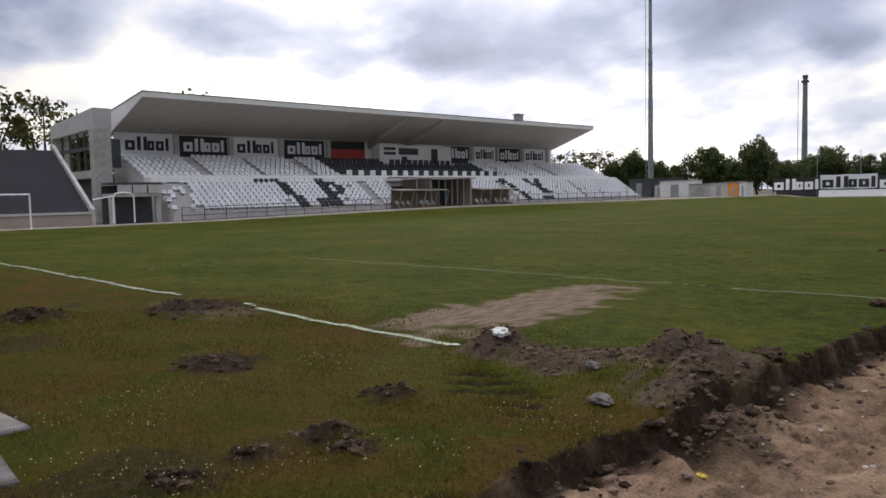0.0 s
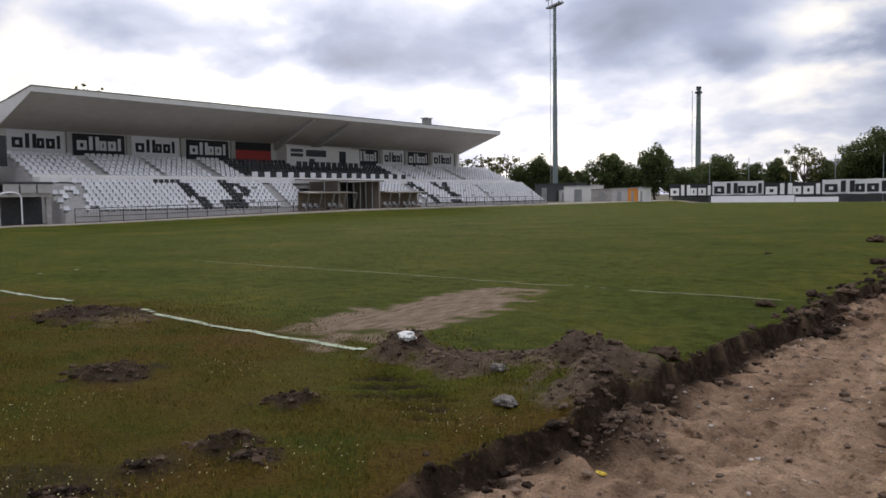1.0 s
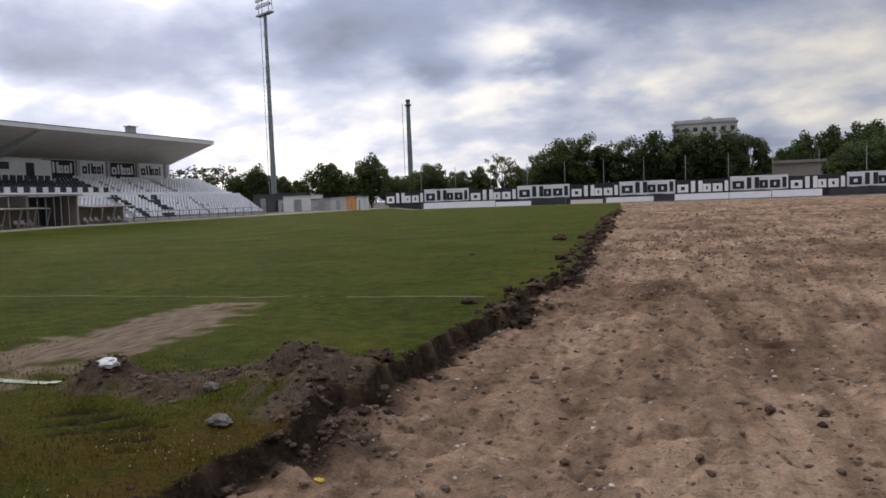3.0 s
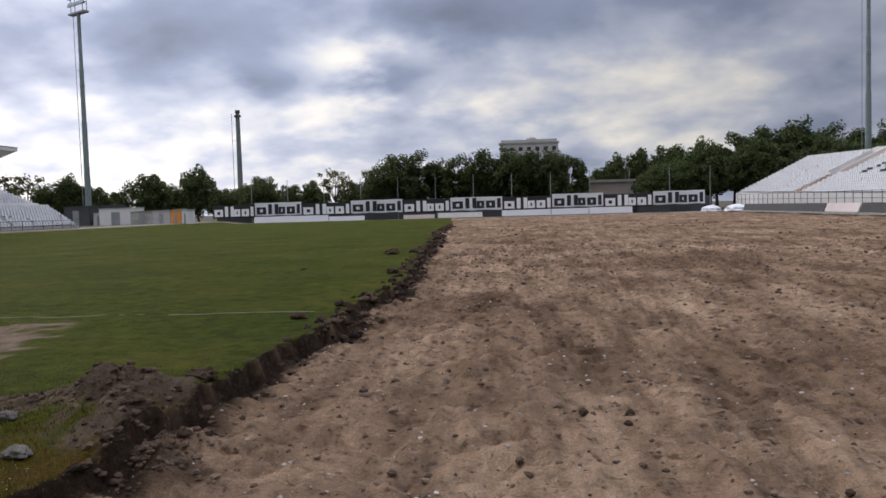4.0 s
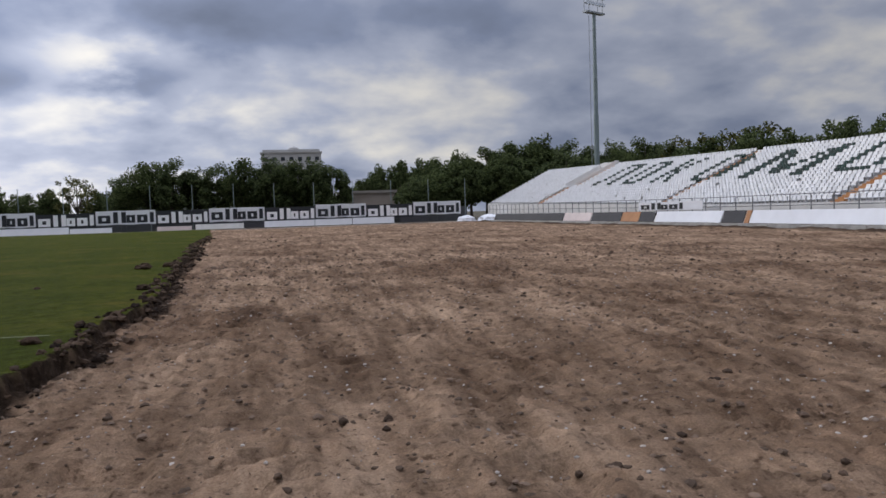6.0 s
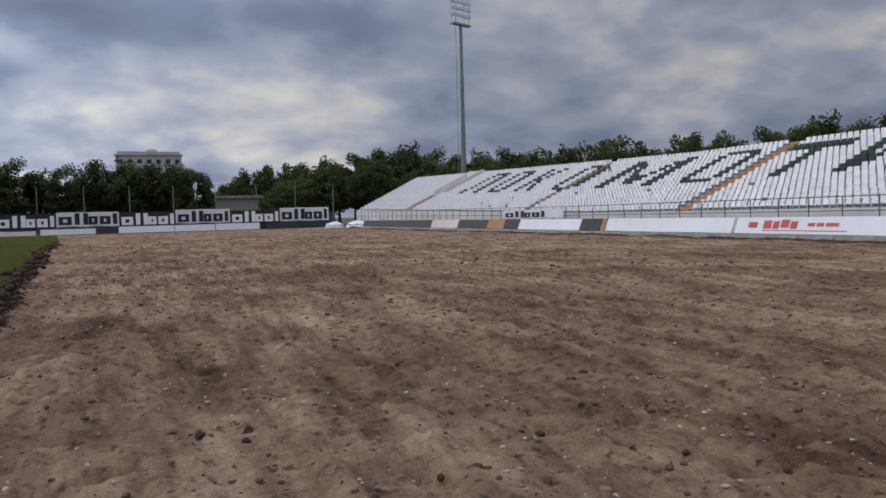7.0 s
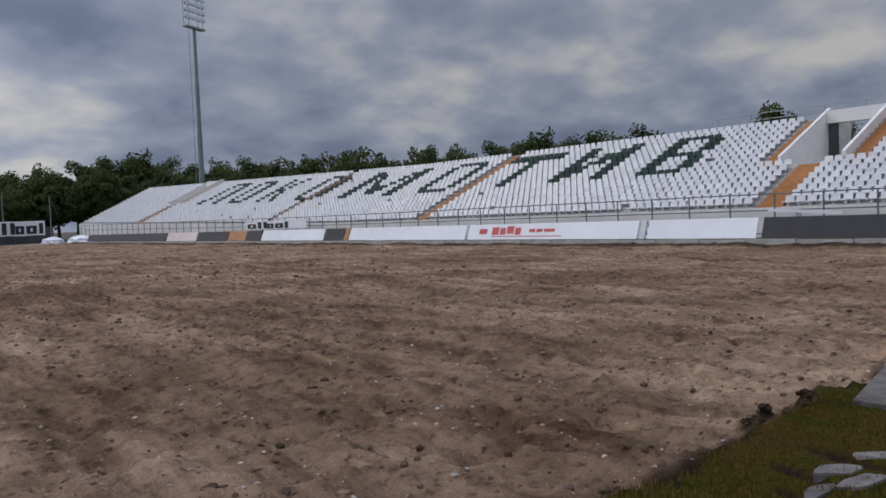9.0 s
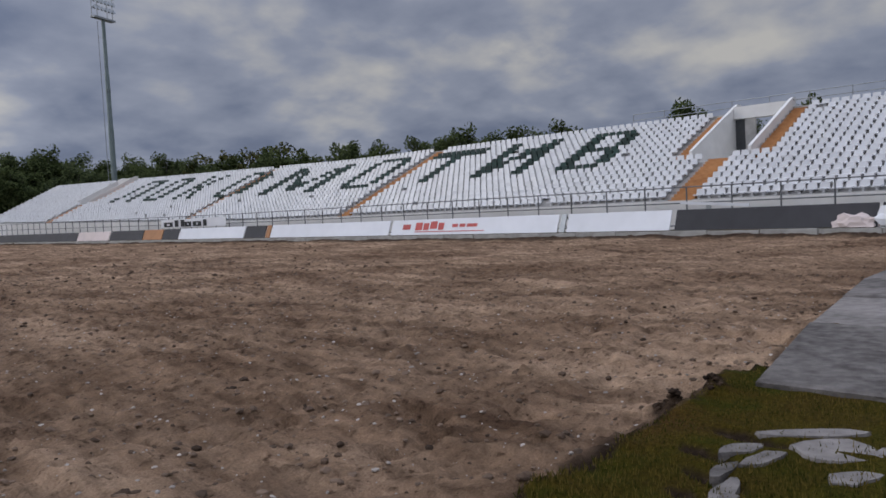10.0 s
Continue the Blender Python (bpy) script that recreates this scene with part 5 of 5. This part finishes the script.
hotel = block("apartment_building", "pale apartment block above the tree tops", 8.6, 300, 23, 14, 26.3, CONCRETE_LIGHT, 8, 7)
bm = bmesh.new()
tube(bm, (1, 5, 26.8), (1, 5, 28.6), 2.4, 2.0, sides=12)
tube(bm, (1, 5, 28.6), (1, 5, 29.3), 2.0, 0.6, sides=12)
part("roof_housing", bm, CONCRETE_LIGHT, hotel)
bm = bmesh.new()
box(bm, -11, 11, 0.5, 0.7, 26.8, 27.8)
part("parapet", bm, CONCRETE_LIGHT, hotel)
block("low_hall", "low tan hall between the trees", 22.3, 146, 10.5, 12, 5.6, BRICK_TAN, 0, 0, TIN_ROOF)
block("low_house", "low pale house beyond the corner", -79.0, 120, 5, 6, 4.4, CONCRETE_LIGHT, 1, 3, TIN_ROOF)

# ---- trees ----
def tree_proto(seed, height, spread, trunk_h, leaf_mat, label, quads=11000, open_crown=0.0, size=0.31):
    rng = random.Random(seed)
    t = thing("tree", label, "tree", (0, 0, 0))
    bm = bmesh.new()
    r = height * 0.022 + 0.06
    tops = []
    mid = Vector((rng.uniform(-0.3, 0.3), rng.uniform(-0.3, 0.3), trunk_h))
    tube(bm, (0, 0, -0.3), mid, r, r * 0.75, sides=8)
    for i in range(7):
        a = 2 * math.pi * (i + rng.random() * 0.6) / 7
        reach = spread * rng.uniform(0.35, 0.75)
        tip = Vector((math.cos(a) * reach, math.sin(a) * reach, trunk_h + (height - trunk_h) * rng.uniform(0.25, 0.8)))
        knee = mid.lerp(tip, 0.5) + Vector((0, 0, 0.4))
        tube(bm, mid, knee, r * 0.5, r * 0.32, sides=6)
        tube(bm, knee, tip, r * 0.32, r * 0.1, sides=5)
        tops.append(tip)
    tube(bm, mid, (mid.x, mid.y, height * 0.9), r * 0.6, r * 0.1, sides=6)
    part("trunk", bm, BARK, t)
    # crown: clumps of small leaf faces with gaps between them
    cz, hz = (height + trunk_h * 0.7) / 2, (height - trunk_h * 0.7) / 2
    clumps = []
    count = 104 if not open_crown else 52
    while len(clumps) < count:
        d = Vector((rng.gauss(0, 1), rng.gauss(0, 1), rng.gauss(0, 1))).normalized()
        q = 0.96 * rng.random() ** (0.42 if not open_crown else 0.25)
        lump = 1 + 0.2 * noise.noise(d * 1.8 + Vector((seed * 3.1, 0, 0)))
        c = Vector((d.x * spread * q * lump, d.y * spread * q * lump, cz + d.z * hz * q * lump * 0.95))
        if c.z < trunk_h * 0.55 or (open_crown and rng.random() < open_crown * 0.5):
            continue
        clumps.append((c, spread * rng.uniform(0.19, 0.33) * (1 - 0.3 * open_crown)))
    verts, faces = [], []
    per = quads // len(clumps)
    for c, cr in clumps:
        for _ in range(per):
            o = Vector((rng.gauss(0, 1), rng.gauss(0, 1), rng.gauss(0, 0.75)))
            o = c + o.normalized() * cr * rng.random() ** 0.4
            u = Vector((rng.gauss(0, 1), rng.gauss(0, 1), rng.gauss(0, 1))).normalized()
            w = u.orthogonal().normalized()
            s = size * rng.uniform(0.5, 1.1)
            b = len(verts)
            verts += [tuple(o - u * s), tuple(o + w * s * 0.55), tuple(o + u * s), tuple(o - w * s * 0.55)]
            faces.append((b, b + 1, b + 2, b + 3))
    part("crown", soup("crown", verts, faces, leaf_mat), leaf_mat, t)
    return t


PROTO = [tree_proto(1, 12, 5.2, 2.5, LEAF, "broad dark green deciduous tree"),
         tree_proto(2, 12, 4.2, 2.2, LEAF, "dense dark green deciduous tree"),
         tree_proto(3, 12, 4.6, 3.0, LEAF, "tall dark green deciduous tree", open_crown=0.3),
         tree_proto(4, 12, 4.4, 3.5, LEAF_OLIVE, "thinly leaved olive green tree", quads=1500, open_crown=0.9, size=0.34)]
EYE = Vector((6.5, -5.0, 1.3))
used = set()


def plant(az, elev, dist, kind, wide=1.0, seed=0):
    """A tree whose top stands at that bearing and elevation from the goal."""
    h = dist * math.tan(radians(elev)) + 1.3
    s = h / 12.0
    x, y = EYE.x + dist * math.sin(radians(az)), EYE.y + dist * math.cos(radians(az))
    m = Matrix.Translation((x, y, 0)) @ Matrix.Rotation(seed * 1.37 + az, 4, "Z") @ Matrix.Diagonal((s * wide, s * wide, s, 1))
    if kind in used:
        q = PROTO[kind].scale
        copy_thing(PROTO[kind], m @ Matrix.Diagonal((1 / q.x, 1 / q.y, 1 / q.z, 1)))
    else:
        PROTO[kind].matrix_basis = m
        used.add(kind)


# behind the covered stand
for i, (az, el, d, k, w) in enumerate([(-77, 7.8, 84, 3, 1.0), (-73.8, 7.6, 88, 3, 0.9), (-80, 7.2, 80, 2, 1.0), (-71, 5.6, 92, 2, 0.9), (-64.6, 8.0, 100, 3, 0.8), (-67, 7.0, 105, 3, 0.9),
                                      (-36.6, 3.2, 165, 3, 1.2), (-34.6, 3.25, 160, 3, 1.0), (-38.5, 2.9, 170, 3, 1.1), (-32.2, 2.95, 150, 1, 1.0), (-33.6, 2.3, 150, 1, 1.1), (-30.6, 2.2, 155, 0, 1.0), (-29.2, 1.85, 160, 0, 1.0),
                                      (-27.2, 3.05, 160, 0, 1.1), (-25.6, 2.2, 170, 1, 1.3), (-23.9, 3.45, 158, 1, 0.95), (-22.4, 1.95, 170, 0, 1.2), (-20.6, 2.1, 175, 1, 1.2), (-19.4, 2.75, 165, 0, 1.1), (-17.4, 2.1, 175, 0, 1.2),
                                      (-15.6, 2.35, 172, 2, 1.0), (-14.2, 3.35, 165, 3, 1.0), (-12.6, 2.2, 170, 0, 1.1), (-11.3, 3.3, 158, 2, 1.0), (-9.6, 4.2, 152, 0, 0.95), (-8.0, 4.4, 150, 2, 0.95), (-6.4, 3.6, 152, 1, 0.9),
                                      (-4.9, 4.0, 150, 2, 0.85), (-3.1, 4.4, 146, 0, 0.85), (-1.2, 4.35, 144, 1, 0.95), (0.5, 4.2, 146, 0, 0.9), (2.0, 4.15, 145, 1, 0.9), (3.2, 3.7, 148, 2, 0.9)]):
    plant(az, el, d, k, w, i)
# the wood behind the far corner and the open stand
rng = random.Random(77)
line = [(5.6, 2.6), (6.8, 3.5), (8.7, 3.9), (10.5, 4.1), (12.8, 4.35), (14.8, 4.7), (16.8, 5.0), (19.0, 5.3), (20.9, 4.95), (22.4, 4.5), (24.2, 4.7), (26.4, 4.85), (28.0, 4.6), (29.5, 5.2), (32.3, 5.3), (34.3, 5.75), (36.0, 4.6), (37.4, 4.3),
        (39.2, 5.35), (41.7, 5.1), (44.3, 5.45), (46.3, 5.3), (48.1, 6.0), (50.0, 5.5), (51.9, 5.9), (53.6, 5.4), (55.4, 6.05), (58, 5.2), (61.5, 5.0), (64.4, 6.75), (68, 5.6), (72, 6.0)]
for i, (az, el) in enumerate(line):
    d = float(np.interp(az, [5, 20, 30, 45, 60, 75], [165, 160, 140, 112, 95, 88]))
    kind = 3 if az in (29.5, 32.3, 34.3) else (0, 1, 2)[i % 3]
    plant(az, el, d, kind, rng.uniform(0.8, 1.0), i)
for i in range(34):
    az = rng.uniform(9.0, 38)
    el = float(np.interp(az, [a for a, _ in line], [e for _, e in line])) * rng.uniform(0.6, 0.88)
    plant(az, el, float(np.interp(az, [5, 20, 38], [150, 148, 124])) + rng.uniform(-6, 12), rng.choice((0, 1, 1, 2)), rng.uniform(1.0, 1.3), i)
for i in range(12):
    az = rng.uniform(-30, 4)
    plant(az, rng.uniform(1.4, 1.9), rng.uniform(180, 200), rng.choice((0, 1)), rng.uniform(1.4, 1.8), i)


# ---- paving behind the goal ----
def flag(name, pts, label, z=0.02, depth=0.1, group="broken paving behind the goal"):
    """An irregular concrete flag with a worn rim, lying on the ground."""
    z += min(0.0, gz(sum(p[0] for p in pts) / len(pts), sum(p[1] for p in pts) / len(pts)))
    bm = bmesh.new()
    c = sum((Vector((*p, 0)) for p in pts), Vector()) / len(pts)
    lo = [bm.verts.new((p[0], p[1], z - depth)) for p in pts]  # sunk into the ground
    a = [bm.verts.new((p[0], p[1], z - 0.012)) for p in pts]
    b = [bm.verts.new((c.x + (p[0] - c.x) * 0.97, c.y + (p[1] - c.y) * 0.97, z + 0.004)) for p in pts]
    n = len(pts)
    for i in range(n):
        j = (i + 1) % n
        bm.faces.new((lo[i], lo[j], a[j], a[i])), bm.faces.new((a[i], a[j], b[j], b[i]))
    bm.faces.new(b), bm.faces.new(lo[::-1])
    return tagged(part(name, bm, PAVING), label, "paving", group)


def slab_edge(x):
    return float(np.interp(x, [12.0, 12.8, 14.1, 16.3, 18.4, 35], [-2.78, -2.54, -2.33, -2.05, -1.63, -1.05]))


xs_s = [12.03, 14.78, 16.95, 19.1, 21.3, 23.6, 26, 28.6, 31.4, 34.4]
for a, b in zip(xs_s[:-1], xs_s[1:]):
    top_a, top_b = slab_edge(a), slab_edge(b)
    for k in range(2):
        w = 1.75
        y0a, y0b = top_a - k * w, top_b - k * w
        flag("paving_slab", [(a + 0.02, y0a - 0.02), (a + 0.02, y0a - w + 0.02), (b - 0.02, y0b - w + 0.02), (b - 0.02, y0b - 0.02)], "weathered concrete paving slab beside the stripped earth", z=0.036 + 0.006 * (k % 2), depth=0.3)
rs = random.Random(4)
for cx, cy, rl, rr, turn in [(11.16, -3.50, 0.31, 0.085, -0.95), (10.87, -3.68, 0.24, 0.17, -0.75), (11.0, -3.98, 0.22, 0.14, -0.8), (10.62, -3.27, 0.14, 0.075, -0.5), (10.53, -3.42, 0.17, 0.06, -0.25),
                            (10.29, -3.32, 0.15, 0.045, 0.05), (10.08, -3.43, 0.16, 0.055, 0.1), (9.93, -3.50, 0.10, 0.045, 0.2), (10.5, -3.85, 0.16, 0.08, -0.5)]:
    pts = []
    for i in range(13):
        an = 2 * math.pi * i / 13
        k = rs.uniform(0.78, 1.18)
        u, v = rl * k * math.cos(an), rr * k * math.sin(an)
        pts.append((cx + u * math.cos(turn) - v * math.sin(turn), cy + u * math.sin(turn) + v * math.cos(turn)))
    flag("paving_stone", pts, "broken pale paving stone in the turf", z=0.012)
for i in range(14):
    x = 2.3 - i * 0.95
    for k in range(2):
        y = -3.72 - k * 0.8 + 0.05 * math.sin(i * 2.3) - 0.09 * (i == 0) + (0.12 if i in (1, 2) else 0)
        jx = [rs.uniform(-0.05, 0.05) for _ in range(8)]
        flag("paving_stone", [(x - 0.9 + jx[0], y + jx[1]), (x - 0.9 + jx[2], y - 0.74 + jx[3]), (x + jx[4], y - 0.74 + jx[5]), (x + jx[6], y + jx[7])], "worn concrete paving stone in the turf", z=0.035)


# ---- clods, stones, pebbles ----
def lump_mesh(name, seed, mat, sub=2):
    bm = bmesh.new()
    bmesh.ops.create_icosphere(bm, subdivisions=sub, radius=1.0)
    for v in bm.verts:
        v.co *= 1 + 0.5 * noise.noise(v.co * 1.7 + Vector((seed * 5.3, 0, 0))) + 0.34 * noise.noise(v.co * 4.1 + Vector((0, seed, 0)))
        v.co.z *= 0.6
    return mesh_of(name, bm, mat)


def scatter(name, label, spots, mat, seed, sub=1):
    """Many small lumps as one mass: spots of x, y, size."""
    rng = random.Random(seed)
    kinds = [lump_mesh("lump", seed + k, mat, sub) for k in range(4)]
    data = []
    for me in kinds:
        co = np.zeros(len(me.vertices) * 3)
        me.vertices.foreach_get("co", co)
        data.append((co.reshape(-1, 3), np.array([tuple(p.vertices) for p in me.polygons])))
    V, F, n = [], [], 0
    pts = np.array(spots)
    zz = ground_height(pts[:, 0], pts[:, 1])
    for (x, y, s), z in zip(spots, zz):
        co, fa = data[rng.randrange(4)]
        a = rng.uniform(0, 6.28)
        c, sn = math.cos(a), math.sin(a)
        sx, sy = s * rng.uniform(0.8, 1.4), s * rng.uniform(0.7, 1.1)
        px, py = co[:, 0] * sx, co[:, 1] * sy
        V.append(np.stack([px * c - py * sn + x, px * sn + py * c + y, co[:, 2] * s + z + s * 0.12], 1))
        F.append(fa + n)
        n += len(co)
    ob = new(name, soup(name, np.concatenate(V).tolist(), np.concatenate(F).tolist(), mat))
    return tagged(ob, label, "soil", kind="stuff")


rng = random.Random(21)
spots = []
for _ in range(1100):
    y = -3 + 45 * rng.random() ** 2.2
    x = float(turf_edge(np.array([y]))[0]) + rng.gauss(0.14, 0.11)
    spots.append((x, y, (0.008 + 0.035 * rng.random() ** 4) * (1 + 0.06 * y)))
dry_spots = []
for i, (cx, cy, r, up) in enumerate(HEAPS):
    for _ in range(int((210 if i < 7 else 150) * r / 0.4)):
        (dry_spots if i < 7 else spots).append((cx + rng.gauss(0, r * 0.55), cy + rng.gauss(0, r * 0.5), 0.006 + 0.028 * rng.random() ** 4))
for _ in range(430):
    y = 4 + 55 * rng.random() ** 1.4
    x = float(turf_edge(np.array([y]))[0]) + rng.gauss(0.02, 0.16)
    spots.append((x, y, rng.uniform(0.03, 0.085) * (1 + 0.012 * y)))
scatter("torn_soil", "dark torn soil clods along the cut turf edge", spots, HUMUS, 3, sub=2)
scatter("heap_soil", "dry crumbled grey-brown soil on the heaps", dry_spots, DARK_CLOD, 4, sub=2)
spots = []
while len(spots) < 9500:
    x, y = 4 + 18 * rng.random() ** 1.3, -3.4 + 28 * rng.random() ** 1.8
    if float(into_earth(np.array([x]), np.array([y]))[0]) > 0.15:
        spots.append((x, y, 0.007 + 0.032 * rng.random() ** 3.2 + 0.0009 * y))
scatter("earth_clods", "small dry earth clods on the stripped ground", spots, CLOD, 5)
# dark clods; their dark colour also stands in for shade in small pits
spots = []
while len(spots) < 1900:
    x, y = 5 + 27 * rng.random() ** 1.3, -2.5 + 60 * rng.random() ** 1.8
    if float(into_earth(np.array([x]), np.array([y]))[0]) > 0.3:
        spots.append((x, y, (0.009 + 0.034 * rng.random() ** 3.2) * (1 + 0.03 * y)))
for x, y in ((7.65, 1.02), (7.99, 0.76), (7.26, 0.73), (8.36, -0.84), (10.29, 1.31), (10.29, 0.12), (12.33, -0.4), (12.19, 0.26), (14.46, 5.17), (10.71, 8.34), (6.93, 0.74), (7.68, 13.0)):
    spots += [(x + rng.gauss(0, 0.02 * k), y + rng.gauss(0, 0.02 * k), 0.045 / (1 + 0.5 * k)) for k in range(4)]
scatter("dark_clods", "dark clods on the stripped ground, partly for the shade of hollows", spots, DARK_CLOD, 6)
spots = []
while len(spots) < 3600:
    x, y = 4.3 + 14 * rng.random() ** 1.1, -3.2 + 16 * rng.random() ** 1.5
    if float(into_earth(np.array([x]), np.array([y]))[0]) > 0.2:
        spots.append((x, y, 0.005 + 0.015 * rng.random() ** 3))
scatter("pebbles", "pale pebbles lying over the earth", spots, PEBBLE, 7)


def stone(name, label, x, y, s, mat, z=None, seed=1):
    ob = tagged(new(name, lump_mesh(name, seed, mat, 3)), label, "stone")
    ob.matrix_basis = Matrix.Translation((x, y, (gz(x, y) if z is None else z) + s * 0.4)) @ Matrix.Diagonal((s * 1.25, s, s, 1))
    return ob


stone("white_stone", "white stone lying on a soil heap", 2.06, -0.05, 0.075, STONE_WHITE, z=gz(2.06, -0.05) - 0.005, seed=2)
stone("grey_stone", "pale grey stone in the turf", 3.58, -0.76, 0.062, ROCK, seed=3)
stone("grey_stone", "pale grey stone by the soil heap", 3.04, -0.08, 0.05, ROCK, seed=4)
stone("yellow_scrap", "small yellow scrap on the earth", 4.41, -1.01, 0.024, YELLOW, seed=5)


for cx, cy, size, seed in ((2.40, 18.5, 0.17, 11), (2.95, 19.4, 0.13, 12), (3.55, 4.85, 0.09, 13), (3.80, 1.30, 0.10, 14), (3.0, 20.6, 0.12, 15), (3.62, 11.6, 0.12, 16), (1.2, 13.0, 0.05, 17)):
    stone("turf_clod", "dark clod of torn turf lying by the cut edge", cx, cy, size, HUMUS, seed=seed)


# ---- grass blades and flowers near the camera ----
def blades():
    g = np.random.RandomState(5)
    P = []
    for n, x0, x1, y0, y1 in ((90000, -3.5, 4.4, -4.6, 2.4), (26000, 8.6, 13.0, -4.8, -2.6)):
        x, y = g.uniform(x0, x1, n), g.uniform(y0, y1, n)
        keep = (into_earth(x, y) < 0.02) & (vnoise(x * 2.3, y * 2.3, 41) > g.uniform(-1.0, 0.9, n)) & (g.uniform(0, 1, n) > smooth(-1.2, 2.2, y))
        for cx, cy, r, up in HEAPS:
            keep &= ((x - cx) ** 2 + (y - cy) ** 2) > (r * 0.85) ** 2 * g.uniform(0.5, 1.3, n)
        keep &= (((x - 0.42 + 0.085 * (y - 2.35)) / 0.7) ** 2 + ((y - 2.35) / 2.15) ** 2) > g.uniform(0.6, 1.2, n)
        keep &= ~((y < -3.66) & (x < 2.4) & (g.uniform(0, 1, n) < 0.9))
        keep &= ~((x > 12.0) & (y < -2.76 + (x - 12.0) * 0.2))
        keep &= gouge(x, y) < g.uniform(0.12, 0.45, n)
        P.append(np.stack([x, y], 1)[keep])
    P = np.concatenate(P)
    n = len(P)
    z = ground_height(P[:, 0], P[:, 1])
    far = P[:, 1] > 1.3
    h = g.uniform(0.014, 0.036, n) * (1 + 0.5 * vnoise(P[:, 0] * 1.3, P[:, 1] * 1.3, 42)) * np.where(far, 0.75, 1.0)
    a = g.uniform(0, 6.283, n)
    w = g.uniform(0.003, 0.006, n) * np.where(far, 1.8, 1.0)
    lean = g.uniform(0, 0.7, n) * h
    la = g.uniform(0, 6.283, n)
    V = np.zeros((n, 3, 3))
    V[:, 0] = np.stack([P[:, 0] - np.cos(a) * w, P[:, 1] - np.sin(a) * w, z - 0.004], 1)
    V[:, 1] = np.stack([P[:, 0] + np.cos(a) * w, P[:, 1] + np.sin(a) * w, z - 0.004], 1)
    V[:, 2] = np.stack([P[:, 0] + np.cos(la) * lean, P[:, 1] + np.sin(la) * lean, z + h], 1)
    F = np.arange(n * 3).reshape(n, 3)
    tagged(new("grass", soup("grass", V.reshape(-1, 3).tolist(), F.tolist(), GRASS_BLADE)), "short rough grass growing on the turf", "grass", kind="stuff")
    # small pale flowers
    x, y = g.uniform(0.8, 4.2, 900), g.uniform(-4.2, -1.0, 900)
    keep = (vnoise(x * 1.7, y * 1.7, 43) > 0.05) & (into_earth(x, y) < -0.03)
    x, y = x[keep], y[keep]
    z = ground_height(x, y) + g.uniform(0.03, 0.06, len(x))
    V, F = [], []
    for i in range(len(x)):
        r = g.uniform(0.003, 0.0065)
        b = len(V)
        V += [(x[i] + r, y[i], z[i]), (x[i], y[i] + r, z[i]), (x[i] - r, y[i], z[i]), (x[i], y[i] - r, z[i]), (x[i], y[i], z[i] + r * 0.8), (x[i], y[i], z[i] - r)]
        F += [(b, b + 1, b + 4), (b + 1, b + 2, b + 4), (b + 2, b + 3, b + 4), (b + 3, b, b + 4), (b + 1, b, b + 5), (b + 2, b + 1, b + 5), (b + 3, b + 2, b + 5), (b, b + 3, b + 5)]
    tagged(new("flowers", soup("flowers", V, F, FLOWER)), "small pale flowers among the grass", "flowers", kind="stuff")


blades()
